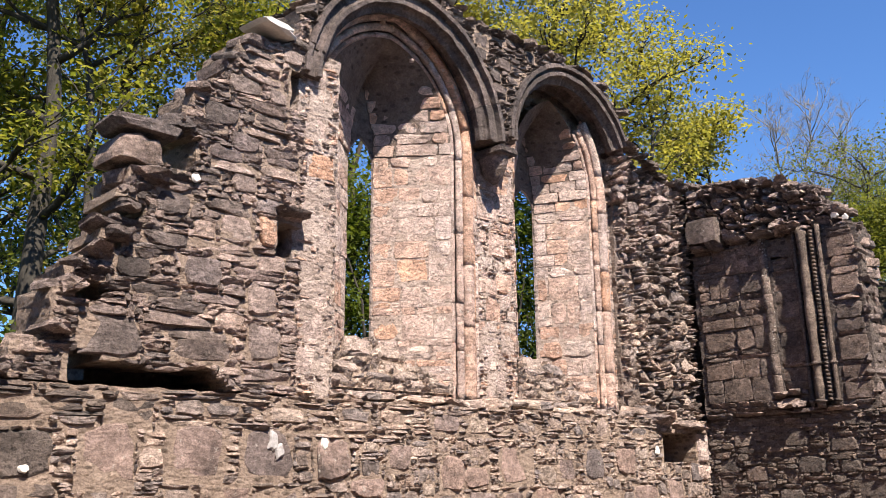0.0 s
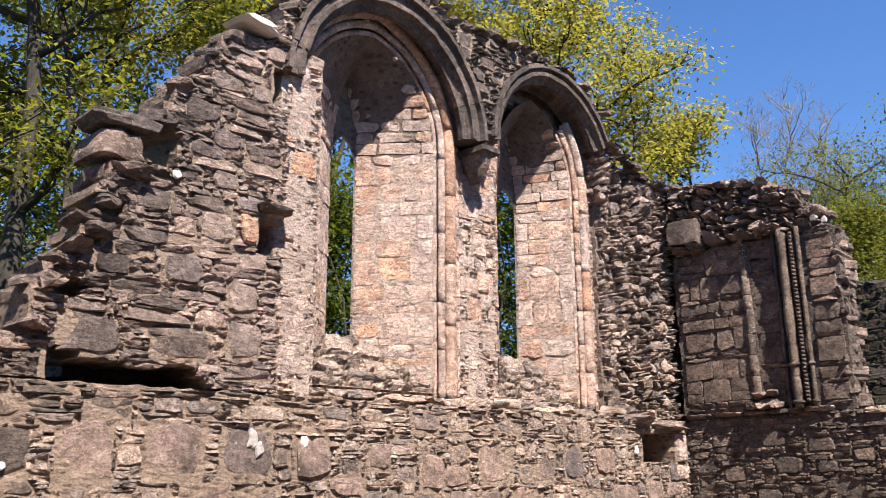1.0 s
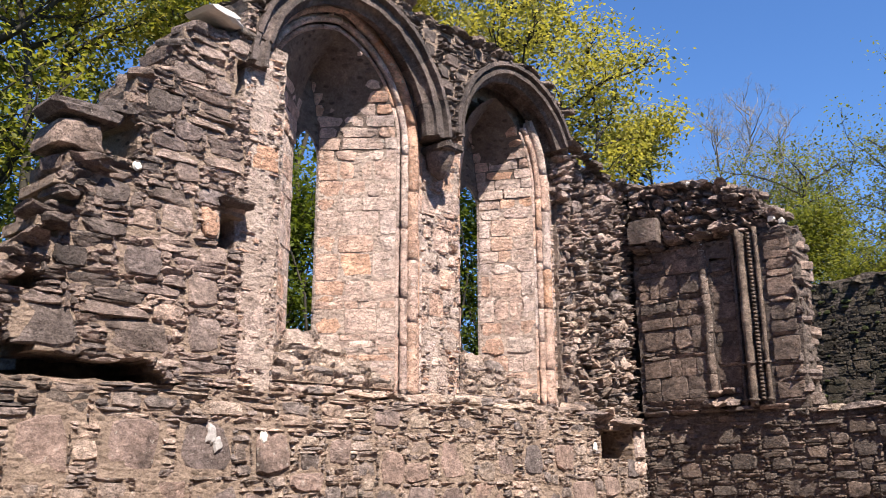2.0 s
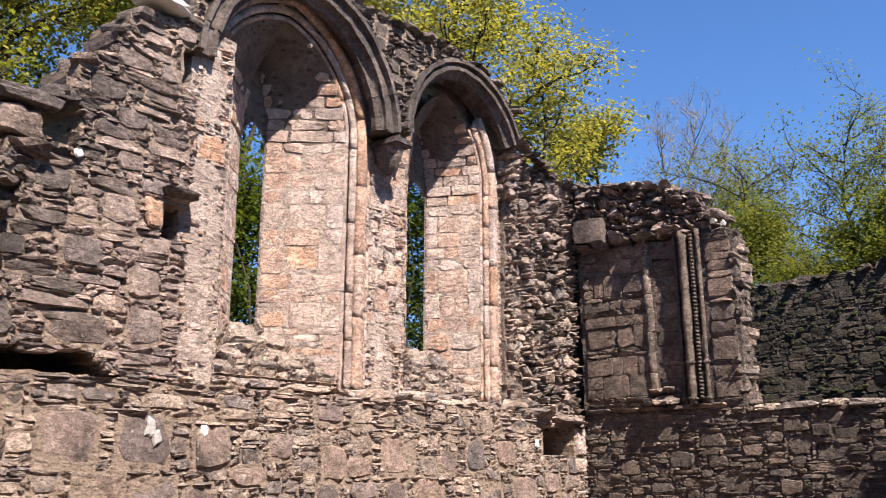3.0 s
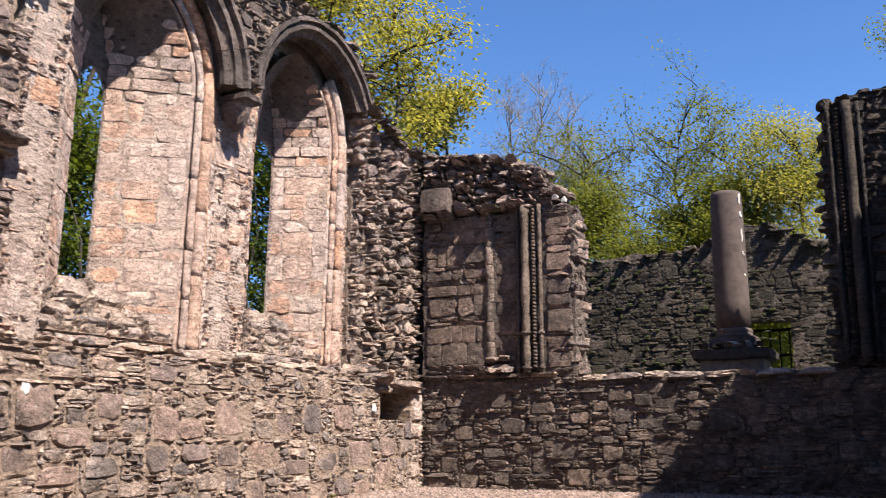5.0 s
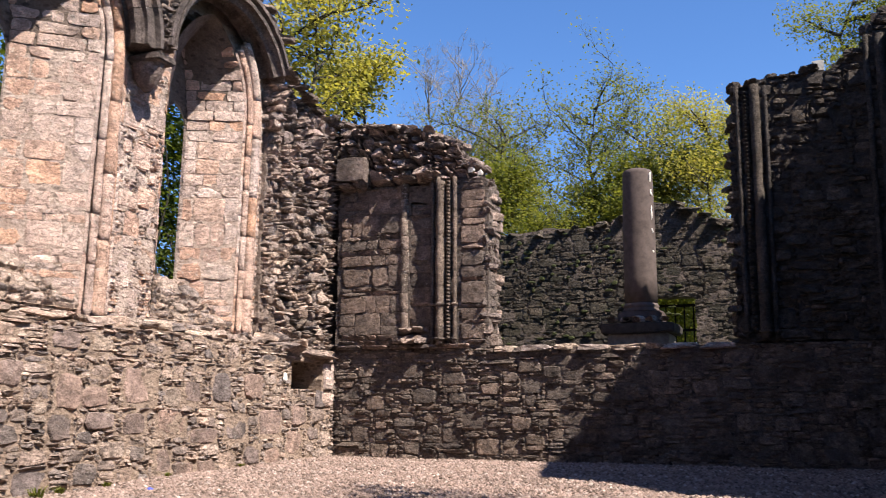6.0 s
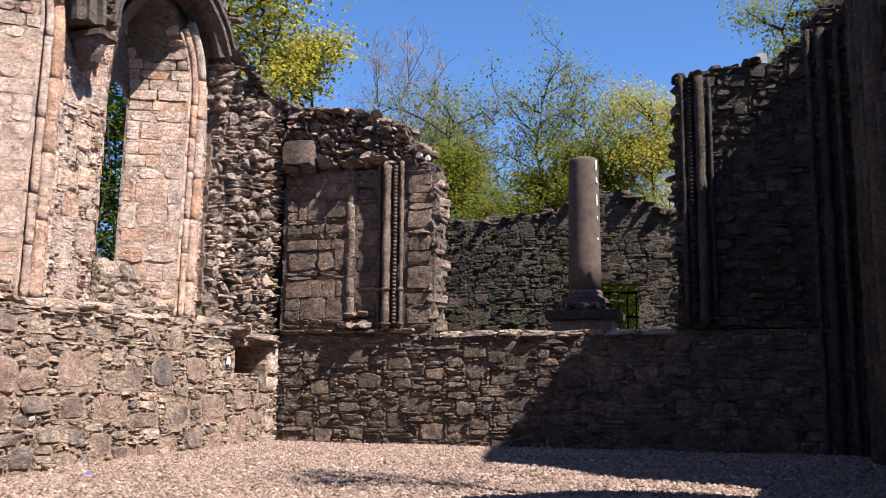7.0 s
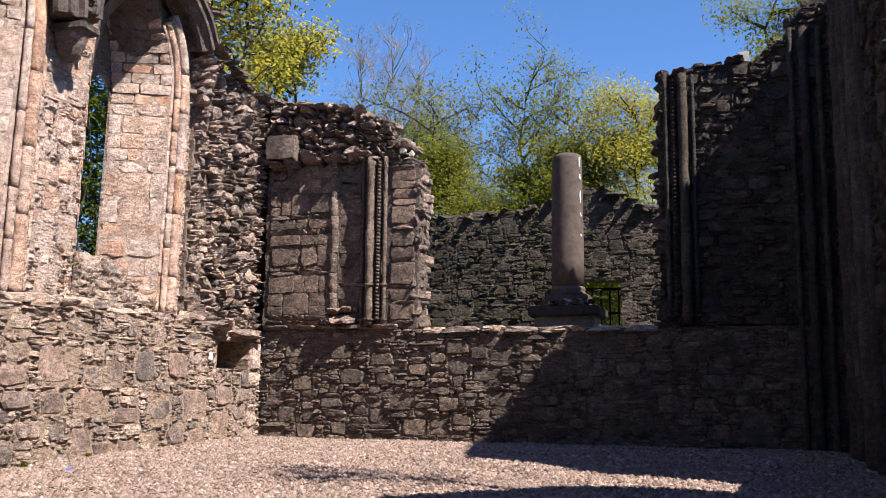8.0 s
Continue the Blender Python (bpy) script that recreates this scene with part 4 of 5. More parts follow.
def tree(seed, base, height, girth, crown_from, spread, leaves, size, mat, label, clump=0.35, limbs=9, name="tree", lean=(0, 0), levels=2, rise=0.0, bark=None):
    r = random.Random(seed)
    ob = thing(name, pose(*base), label, "tree", "woodland trees")
    top = Vector((lean[0], lean[1], height))
    pts = [top * (i / 10) + Vector((r.gauss(0, 0.10), r.gauss(0, 0.10), 0)) * (i > 0) for i in range(11)]
    pts[0].z = -1.2
    V, F = sweep(pts, [girth * (1 - 0.88 * i / 10) for i in range(11)], 9)
    ends = []

    def add(tube):
        b = len(V)
        V.extend(tube[0])
        F.extend([tuple(b + q for q in f) for f in tube[1]])

    def limb(p, d, length, rad, level):
        path, q = [p], p
        n = 5
        for i in range(n):
            d = (d + Vector((r.gauss(0, 0.16), r.gauss(0, 0.16), r.gauss(0.04, 0.12)))).normalized()
            q = q + d * (length / n)
            path.append(q)
            if level >= 1 or i >= 2:
                ends.append(tuple(q))
        add(sweep(path, [rad * (1 - 0.8 * i / n) for i in range(n + 1)], 5 if level else 6))
        if level < levels:
            for _ in range(4 if level == 0 else 3 if levels == 2 else 5):
                k = r.randrange(1, n + 1)
                e = (d + Vector((r.gauss(0, 0.7), r.gauss(0, 0.7), r.gauss(0.1, 0.5)))).normalized()
                limb(path[k], e, length * r.uniform(0.35, 0.6), rad * 0.45, level + 1)

    for i in range(limbs):
        f = crown_from + (0.98 - crown_from) * (i + r.random() * 0.8) / limbs
        p = pts[min(int(f * 10), 9)].lerp(pts[min(int(f * 10) + 1, 10)], f * 10 % 1)
        a = r.random() * 6.3
        d = Vector((math.cos(a), math.sin(a), r.uniform(0.15, 0.7) + rise)).normalized()
        limb(p, d, spread * r.uniform(0.6, 1.15) * (1.15 - 0.6 * max(0, f - crown_from) / (1 - crown_from)), girth * 0.35, 0)
    part("trunk", mesh("trunk", V, F, bark or BARK, True), None, ob)
    if leaves:
        tagged(part("crown", leaf_mesh("crown", leaf_cloud(r, ends, leaves, clump, size), mat), None, ob), kind="stuff")
    return ob


def ivy_bank(seed, x0, x1, y0, y1, z0, z1, count, size, mat, label, name="shrub"):
    """Low growth in clumps."""
    r = random.Random(seed)
    ob = thing(name, pose((x0 + x1) / 2, (y0 + y1) / 2, 0), label, "shrub")
    cx, cy = (x0 + x1) / 2, (y0 + y1) / 2
    stems = [(r.uniform(x0, x1) - cx, r.uniform(y0, y1) - cy, 0) for _ in range(14)]
    ends = []
    for s in stems:
        p = [Vector(s) + Vector((0, 0, -0.8))]
        for i in range(6):
            p.append(p[-1] + Vector((r.gauss(0, 0.18), r.gauss(0, 0.18), (z1 - z0) / 5)))
            ends.append(tuple(p[-1]))
        part("stem", mesh("stem", *sweep(p, [0.035 - 0.004 * i for i in range(7)], 5), BARK), None, ob)
    tagged(part("foliage", leaf_mesh("foliage", leaf_cloud(r, [e for e in ends if e[2] > z0], count, 0.45, size), mat), None, ob), kind="stuff")


YG = "tall woodland tree in yellow-green spring leaf"
GR = "tall woodland tree in dense green leaf"
PA = "slender tree in sparse pale green leaf"
BA = "bare-branched tree against the sky"
# behind the north wall
tree(1, (5.3, 13.0, 0), 12.5, 0.20, 0.22, 2.6, 13000, 0.05, LEAF_MIXED, YG, limbs=14, clump=0.3)
tree(2, (7.4, 14.6, 0), 13, 0.18, 0.2, 2.8, 17000, 0.055, LEAF_MIXED, YG, limbs=14, clump=0.32)
tree(3, (3.4, 14.5, 0), 12, 0.20, 0.15, 3.0, 10000, 0.055, LEAF_MIXED, YG, limbs=13, clump=0.3)
tree(4, (9.4, 15.0, 0), 12, 0.18, 0.15, 2.8, 22000, 0.06, LEAF_GREEN, GR, limbs=12)
tree(5, (6.6, 18.5, 0), 11, 0.20, 0.1, 3.2, 11000, 0.065, LEAF_GREEN, GR, limbs=13)
tree(14, (4.4, 17.5, 0), 10, 0.18, 0.1, 3.0, 10000, 0.065, LEAF_GREEN, GR, limbs=13)
tree(31, (5.9, 12.8, 0), 11.5, 0.12, 0.60, 2.2, 14000, 0.05, LEAF_YELLOW, YG, limbs=16, clump=0.28)
tree(32, (8.3, 13.4, 0), 11.8, 0.14, 0.45, 2.2, 14000, 0.05, LEAF_MIXED, YG, limbs=14, clump=0.32)
tree(33, (13.0, 11.7, 0), 12.2, 0.15, 0.55, 1.8, 12000, 0.05, LEAF_YELLOW, YG, limbs=16, clump=0.30)
tree(15, (10.9, 12.6, 0), 9, 0.13, 0.15, 1.5, 9000, 0.055, LEAF_GREEN, GR)
tree(16, (14.2, 11.6, 0), 6.5, 0.12, 0.15, 1.4, 9000, 0.055, LEAF_GREEN, GR)
tree(6, (13.9, 9.9, 0), 11.8, 0.18, 0.5, 2.0, 15000, 0.05, LEAF_YELLOW, YG, limbs=20, clump=0.36)
tree(19, (14.9, 8.5, 0), 9.0, 0.10, 0.6, 1.15, 7000, 0.05, LEAF_YELLOW, YG, limbs=16, clump=0.35)
tree(7, (17.8, 9.0, 0), 8.0, 0.12, 0.45, 1.5, 14000, 0.055, LEAF_YELLOW, YG, limbs=11)
for seed, x, y, h in ((8, 24.1, 9.9, 10.2), (17, 24.5, 9.2, 10.8), (25, 24.9, 8.6, 10.0)):
    tree(seed, (x, y, 0), h, 0.05, 0.4, 1.8, 0, 0.1, LEAF_PALE, BA, limbs=40, levels=3, rise=0.9, bark=BARK_PALE)
# beyond the aisle
tree(9, (22.8, 7.3, 0), 8.0, 0.08, 0.3, 2.2, 10570, 0.040, LEAF_PALE, PA, limbs=24, clump=0.30, rise=0.3, levels=3)
tree(10, (23.6, 5.2, 0), 8.8, 0.08, 0.3, 2.4, 10570, 0.040, LEAF_PALE, PA, limbs=24, clump=0.32, rise=0.3, levels=3)
tree(18, (23.4, 3.7, 0), 7.6, 0.08, 0.3, 2.0, 11745, 0.040, LEAF_PALE, PA, limbs=22, clump=0.30, rise=0.3, levels=3)
tree(34, (25.0, 8.6, 0), 8.2, 0.08, 0.3, 2.2, 9396, 0.040, LEAF_PALE, PA, limbs=20, clump=0.30, rise=0.3, levels=3)
tree(11, (21.9, 2.1, 0), 7.4, 0.12, 0.3, 1.6, 34000, 0.034, LEAF_YELLOW, YG, limbs=24, clump=0.36)
tree(26, (22.4, 4.4, 0), 6.4, 0.10, 0.25, 1.9, 43065, 0.040, LEAF_PALE, PA, limbs=16, clump=0.34)
tree(27, (22.0, 3.1, 0), 6.1, 0.10, 0.25, 1.8, 39150, 0.040, LEAF_PALE, GR, limbs=16, clump=0.34)
tree(12, (22.0, 6.2, 0), 6.0, 0.10, 0.25, 2.0, 46980, 0.040, LEAF_PALE, GR, limbs=16, clump=0.36)
tree(13, (17.2, -0.9, 0), 8.0, 0.12, 0.5, 1.3, 24000, 0.028, LEAF_PALE, YG, limbs=16, clump=0.3)
ivy_bank(22, 9.9, 11.1, 11.6, 12.5, 0.5, 6.0, 11000, 0.05, LEAF_GREEN, "green saplings seen past the wall")
ivy_bank(23, 13.4, 15.2, 11.0, 12.0, 0.5, 5.6, 12000, 0.05, LEAF_GREEN, "green saplings seen past the wall")
ivy_bank(20, 20.0, 22.5, 1.5, 9.0, 1.5, 5.0, 40000, 0.06, LEAF_PALE, "fresh green undergrowth beyond the aisle wall")
ivy_bank(21, 3.0, 11.0, 11.0, 12.5, 0.5, 3.0, 26000, 0.06, LEAF_GREEN, "dark green undergrowth behind the north wall")

tree(24, (5.9, -1.5, 4.2), 2.0, 0.03, 0.3, 0.7, 500, 0.05, LEAF_GREEN, "small sapling rooted on the broken wall top", limbs=7, name="sapling", clump=0.2)


def weeds(seed, spots):
    """Tufts of grass and weeds at the foot of a wall."""
    r = random.Random(seed)
    for x, y, s in spots:
        ob = thing("weed_tuft", pose(x, y, ground_height(x, y)), "small green weeds growing at the foot of the wall", "weed", "weeds at the wall foot")
        vs, fs = [], []
        for _ in range(60):
            a, l = r.random() * 6.3, s * r.uniform(0.4, 1.0)
            d = Vector((math.cos(a), math.sin(a), 0))
            p = d * r.random() * s * 0.6
            n = Vector((-d.y, d.x, 0)) * 0.006
            q = p + d * l * 0.3 + Vector((0, 0, l * 0.8))
            e = p + d * l * 0.7 + Vector((0, 0, l * r.uniform(0.6, 1.1)))
            b = len(vs)
            vs += [p - n, p + n, q + n, q - n, e]
            fs += [(b, b + 1, b + 2, b + 3), (b + 3, b + 2, b + 4)]
        tagged(part("foliage", mesh("foliage", vs, fs, LEAF_PALE), None, ob), kind="stuff")


weeds(3, ((6.05, 5.95, 0.10), (6.4, 6.05, 0.07), (7.0, 6.08, 0.06), (7.9, 6.1, 0.05), (9.2, 6.1, 0.05)))

# ---- masonry pieces ----
r = random.Random(101)
low = Grid(-1.5, 11.53, -0.24, 1.13, lambda x, z: not hole_aumbry(x, z) and not (hole_undercut(x, z)))
for x, z, w_, h_ in ((2.56, 0.94, 0.40, 0.34), (3.13, 0.94, 0.44, 0.45), (3.82, 0.95, 0.48, 0.44), (4.47, 0.94, 0.52, 0.40), (5.14, 0.92, 0.40, 0.38), (6.58, 0.78, 0.34, 0.36), (7.54, 0.84, 0.56, 0.40), 
                     (8.38, 0.80, 0.34, 0.26), (8.90, 0.85, 0.38, 0.36), (8.06, 0.49, 0.54, 0.28), (9.22, 0.42, 0.50, 0.34), (9.94, 0.46, 0.56, 0.36), (10.50, 0.20, 0.42, 0.34), (9.54, 0.88, 0.42, 0.34), (10.62, 0.55, 0.40, 0.28), (5.9, 0.92, 0.3, 0.26)):
    low.put(x, z, w_, h_)
low.scatter(r, 420, (0.30, 0.52), (0.18, 0.30), "block")
low.scatter(r, 2200, (0.16, 0.36), (0.10, 0.18), "block")
low.scatter(r, 9000, (0.14, 0.44), (0.05, 0.10), "slab")
low.fill(r, 9, 2, "slab")
top_band = Grid(-1.5, 11.53, 1.13, LEDGE, lambda x, z: not hole_aumbry(x, z) and not hole_undercut(x, z))
for x, w_ in ((6.52, 0.40), (6.98, 0.30), (2.5, 0.42), (3.3, 0.36), (9.1, 0.3)):
    top_band.put(x, 1.24, w_, 0.19)
top_band.scatter(r, 90, (0.22, 0.42), (0.10, 0.16), "block")
top_band.scatter(r, 4000, (0.2, 0.55), (0.05, 0.09), "slab")
top_band.fill(r, 12, 2, "slab")
low.out += top_band.out
big = [q for q in low.out if q[2] * q[3] > 0.075]
rest = [q for q in low.out if q[2] * q[3] <= 0.075]
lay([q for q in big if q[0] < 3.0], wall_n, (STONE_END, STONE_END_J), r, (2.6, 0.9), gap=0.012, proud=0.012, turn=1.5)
lay([q for q in big if q[0] >= 3.0], wall_n, (STONE_LOW, STONE_WARM_J), r, (6.5, 0.9), gap=0.012, proud=0.012, turn=1.5, limit=150)
for dark, mats in ((True, (STONE_END, STONE_END_J)), (False, (STONE_WARM, STONE_WARM_J))):
    lay([q for q in rest if (q[0] + 0.5 * math.sin(q[1] * 6 + q[0] * 3) < 2.9) == dark], wall_n, mats, r, (6.5, 0.9), gap=-0.002, proud=0.009, turn=1.6, limit=240 if not dark else 60)

up = Grid(2.2, 4.72, LEDGE, 5.2, lambda x, z: z < top_n(x) - 0.02 and not holes_n(x, z))
for x, z, w_, h_ in ((3.06, 1.76, 0.46, 0.32), (3.76, 2.33, 0.36, 0.26), (4.33, 2.19, 0.30, 0.28), (3.58, 1.93, 0.60, 0.10), (4.36, 1.83, 0.34, 0.32), (3.80, 1.72, 0.50, 0.18)):
    up.put(x, z, w_, h_)
up.scatter(r, 60, (0.20, 0.36), (0.14, 0.22), "block")
up.scatter(r, 2600, (0.30, 0.7), (0.09, 0.16), "slab")
up.scatter(r, 6000, (0.16, 0.46), (0.05, 0.09), "slab")
up.fill(r, 10, 2, "slab")
for dark, mats in ((True, (STONE_DARK, STONE_DARK_J)), (False, (STONE_UPPER, STONE_UPPER_J))):
    lay([q for q in up.out if (q[0] + 0.3 * math.sin(q[1] * 5 + q[0] * 4) < 3.70 + 0.40 * (q[1] > 3.0)) == dark], wall_n, mats, r, (3.8, 2.6), lean=LEAN, proud=0.008, gap=-0.014, limit=200, turn=2.0)

sp = Grid(4.6, 9.8, 4.28, 5.8, lambda x, z: z < top_n(x) - 0.02 and not in_bay(x, z))
sp.scatter(r, 300, (0.2, 0.3), (0.12, 0.2), "block")
sp.scatter(r, 3000, (0.12, 0.34), (0.05, 0.09), "slab")
sp.fill(r, 9, 2, "slab")
lay(sp.out, wall_n, (STONE_RING, STONE_RING_J), r, (7.4, 5.0), lean=LEAN, gap=0.005)

pier = Grid(5.16, 9.98, LEDGE, 4.28, lambda x, z: in_bay(x, z) and not in_window(x, z, 0.02) and not any(0 < x - w["c"] - w["half"] < 0.36 for w in WINDOWS))
pier.scatter(r, 400, (0.22, 0.36), (0.18, 0.30), "ashlar")
pier.scatter(r, 2000, (0.12, 0.26), (0.1, 0.2), "block")
pier.scatter(r, 2000, (0.1, 0.3), (0.05, 0.09), "slab")
pier.fill(r, 8, 2, "slab")
lay(pier.out, wall_n, (STONE_PINK, STONE_WARM_J), r, (7.0, 2.8), lean=LEAN, base_y=ORDER, proud=0.006, turn=1.5, gap=-0.002)

jam = Grid(4.68, 5.15, LEDGE, 4.5, lambda x, z: not hole_putlog(x, z))
jam.scatter(r, 60, (0.22, 0.34), (0.2, 0.34), "ashlar")
jam.scatter(r, 300, (0.16, 0.28), (0.12, 0.24), "ashlar")
jam.fill(r, 8, 2, "slab")
lay(jam.out, wall_n, (STONE_PINK, STONE_WARM_J), r, (4.9, 2.8), lean=LEAN, base_y=0.10, proud=0.009, turn=1.4, gap=-0.004)

rub = Grid(9.98, 11.50, LEDGE, 4.92, lambda x, z: z < top_n(x) - 0.02, 0.025)
rub.scatter(r, 70, (0.24, 0.34), (0.17, 0.26), "lump")
rub.scatter(r, 500, (0.15, 0.24), (0.12, 0.20), "lump")
rub.scatter(r, 3000, (0.10, 0.16), (0.08, 0.14), "block")
rub.scatter(r, 3000, (0.07, 0.12), (0.05, 0.08), "lump")
rub.fill(r, 5, 3, "lump")
for a, b, back in ((9.9, 10.3, 0.28), (10.3, 10.8, 0.20), (10.8, 12.0, 0.12)):
    for low_part, mats in ((True, (STONE_WARM, STONE_WARM_J)), (False, (STONE_UPPER, STONE_UPPER_J))):
        lay([s for s in rub.out if a <= s[0] < b and (s[1] + 0.3 * math.sin(s[0] * 7) < 3.5) == low_part], wall_n, mats, r, (10.6, 3.0), lean=LEAN, base_y=back, proud=0.05, turn=11, spin=20, depth=0.22, gap=-0.004, limit=60)
broken_edge(9.96, 4.20, 4.95, 0.14, 0.5, wall_n, STONE_UPPER, r, size=(0.12, 0.22), jut=0.03, lean=LEAN)
crest([p for p in TOP_N if p[0] < 4.6], wall_n, (STONE_DARK,), r, 0.08, 0.6, lean=LEAN, size=(0.15, 0.30), high=(0.06, 0.16), step=0.15, shear=0.55, kinds=("block", "block", "slab"))
crest([p for p in TOP_N if p[0] > 4.5], wall_n, (STONE_END,), r, 0.06, 0.75, lean=LEAN, high=(0.04, 0.11), step=0.16)

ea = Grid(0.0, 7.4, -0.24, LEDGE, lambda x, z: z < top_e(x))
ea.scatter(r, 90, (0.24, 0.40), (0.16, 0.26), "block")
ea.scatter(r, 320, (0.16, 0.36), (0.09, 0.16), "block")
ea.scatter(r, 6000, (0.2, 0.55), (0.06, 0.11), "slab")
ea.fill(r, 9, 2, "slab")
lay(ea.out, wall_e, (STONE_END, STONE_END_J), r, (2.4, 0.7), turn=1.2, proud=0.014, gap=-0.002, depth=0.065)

def courses(parent, x0, x1, z0, z1, mat, y=0.0, widths=(0.14, 0.48), heights=(0.06, 0.08, 0.14, 0.2, 0.24, 0.3)):
    """Squared blocks in level courses."""
    z = z0
    while z < z1 - 0.05:
        h = min(r.choice(heights), z1 - z)
        x = x0
        while x < x1 - 0.02:
            bw = r.uniform(*widths)
            if x1 - (x + bw) < 0.1:
                bw = x1 - x
            kind = "slab" if h < 0.1 else r.choice(("ashlar", "ashlar", "block"))
            rows = [(z, h)] if h < 0.2 or r.random() < 0.8 else [(z, h * 0.4), (z + h * 0.4, h * 0.6)]
            for zb, hb in rows:
                ob = new("ashlar_block", pool_mesh(kind, r.randrange(20), mat))
                ob.parent = parent
                ob.matrix_local = pose(x + bw / 2, y + 0.052 + r.uniform(-0.006, 0.005), zb + hb / 2, r.uniform(-0.8, 0.8), r.uniform(-1.4, 1.4), r.uniform(-0.35, 0.35)) @ Matrix.Diagonal((bw + 0.008, 0.12, hb + 0.008, 1))
            x += bw
        z += h


courses(wall_e, 0.06, 1.02, 1.48, 3.70, STONE_TOWER)
courses(wall_e, 1.86, 2.20, 1.48, 3.70, STONE_TOWER, widths=(0.3, 0.34))
courses(wall_e, 1.10, 1.42, 1.48, 3.40, STONE_TOWER, y=0.03, widths=(0.3, 0.34), heights=(0.07, 0.1, 0.16, 0.2))
tc = Grid(0.0, 2.28, 3.70, 4.72, lambda x, z: z < top_e(x) - 0.02, 0.025)
tc.scatter(r, 900, (0.16, 0.30), (0.10, 0.19), "lump")
tc.scatter(r, 2500, (0.10, 0.2), (0.06, 0.12), "lump")
tc.fill(r, 5, 3, "lump")
lay(tc.out, wall_e, (STONE_UPPER, STONE_UPPER_J), r, (1.1, 4.1), proud=0.07, turn=16, depth=0.2)
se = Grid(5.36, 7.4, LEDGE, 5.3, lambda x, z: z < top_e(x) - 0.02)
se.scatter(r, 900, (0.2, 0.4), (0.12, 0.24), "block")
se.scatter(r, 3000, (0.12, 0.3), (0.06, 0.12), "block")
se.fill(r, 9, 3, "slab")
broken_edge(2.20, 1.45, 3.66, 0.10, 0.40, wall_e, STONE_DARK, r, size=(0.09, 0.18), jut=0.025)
broken_edge(5.43, 1.40, 4.52, 0.10, 0.30, wall_e, STONE_SHADED, r)
lay(se.out, wall_e, (STONE_SHADED, STONE_SHADED_J), r, (5.8, 3.5), limit=200)
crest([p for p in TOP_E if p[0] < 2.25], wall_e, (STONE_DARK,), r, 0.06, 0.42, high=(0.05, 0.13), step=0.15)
crest([p for p in TOP_E if 5.4 < p[0] < 7.2], wall_e, (STONE_SHADED,), r, 0.08, 0.3, high=(0.05, 0.13), step=0.2)

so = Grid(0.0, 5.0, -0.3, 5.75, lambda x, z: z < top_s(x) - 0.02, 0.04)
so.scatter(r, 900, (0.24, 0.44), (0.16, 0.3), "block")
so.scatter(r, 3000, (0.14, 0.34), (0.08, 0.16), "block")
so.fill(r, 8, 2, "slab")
lay(so.out, wall_s, (STONE_SHADED, STONE_SHADED_J), r, (2.0, 2.5), limit=250)

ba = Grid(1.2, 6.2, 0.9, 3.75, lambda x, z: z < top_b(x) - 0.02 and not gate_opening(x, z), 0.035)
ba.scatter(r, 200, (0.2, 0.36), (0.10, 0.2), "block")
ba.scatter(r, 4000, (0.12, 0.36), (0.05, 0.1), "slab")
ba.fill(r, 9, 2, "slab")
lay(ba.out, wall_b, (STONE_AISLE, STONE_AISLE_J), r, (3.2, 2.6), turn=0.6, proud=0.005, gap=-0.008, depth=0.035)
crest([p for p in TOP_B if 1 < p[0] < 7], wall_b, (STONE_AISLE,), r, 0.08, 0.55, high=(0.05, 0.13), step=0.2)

# ---- string courses, lichen and stray stones ----
r = random.Random(404)


def piece(name, parent, kind, mat, x, y, z, w, d, h, tilt=2.0):
    ob = new(name, pool_mesh(kind, r.randrange(20), mat))
    ob.parent = parent
    ob.matrix_local = pose(x, y, z, r.uniform(-tilt, tilt), r.uniform(-tilt, tilt), r.uniform(-tilt, tilt)) @ Matrix.Diagonal((w, d, h, 1))


crest([(4.2, 1.44), (9.9, 1.46)], wall_n, (STONE_WARM,), r, 0.17, 0.38, size=(0.12, 0.32), high=(0.05, 0.12), step=0.2, lean=0.0)
x = 4.15
while x < 9.9:
    w_ = r.uniform(0.22, 0.55)
    if r.random() < (0.0 if x < 8.2 else 0.6):
        piece("string_stone", wall_n, "slab", STONE_WARM, x + w_ / 2, 0.19, LEDGE + 0.02, w_, 0.36 + r.uniform(-0.03, 0.05), r.uniform(0.06, 0.11))
    x += w_
x = 0.02
while x < 1.62:
    w_ = r.uniform(0.3, 0.5)
    piece("string_stone", wall_e, "slab", STONE_DARK, x + w_ / 2, 0.07, LEDGE + 0.025, w_, 0.26, 0.07, 1.0)
    x += w_
for back in (0.14, 0.46, 0.72):
    x = 2.3
    while x < 5.36:
        w_ = r.uniform(0.2, 0.5)
        piece("coping_stone", wall_e, r.choice(("slab", "block")), STONE_WARM, x + w_ / 2, back, 1.395 + r.uniform(-0.012, 0.015), w_ + 0.01, 0.36, 0.09, 2.5)
        x += w_
# stones round the small wall hole
piece("hole_stone", wall_n, "block", STONE_PINK, 4.33 + LEAN * 2.7, 0.03, 2.74, 0.17, 0.14, 0.27)
piece("hole_lintel", wall_n, "slab", STONE_DARK, 4.56 + LEAN * 2.9, 0.02, 2.945, 0.40, 0.26, 0.075)
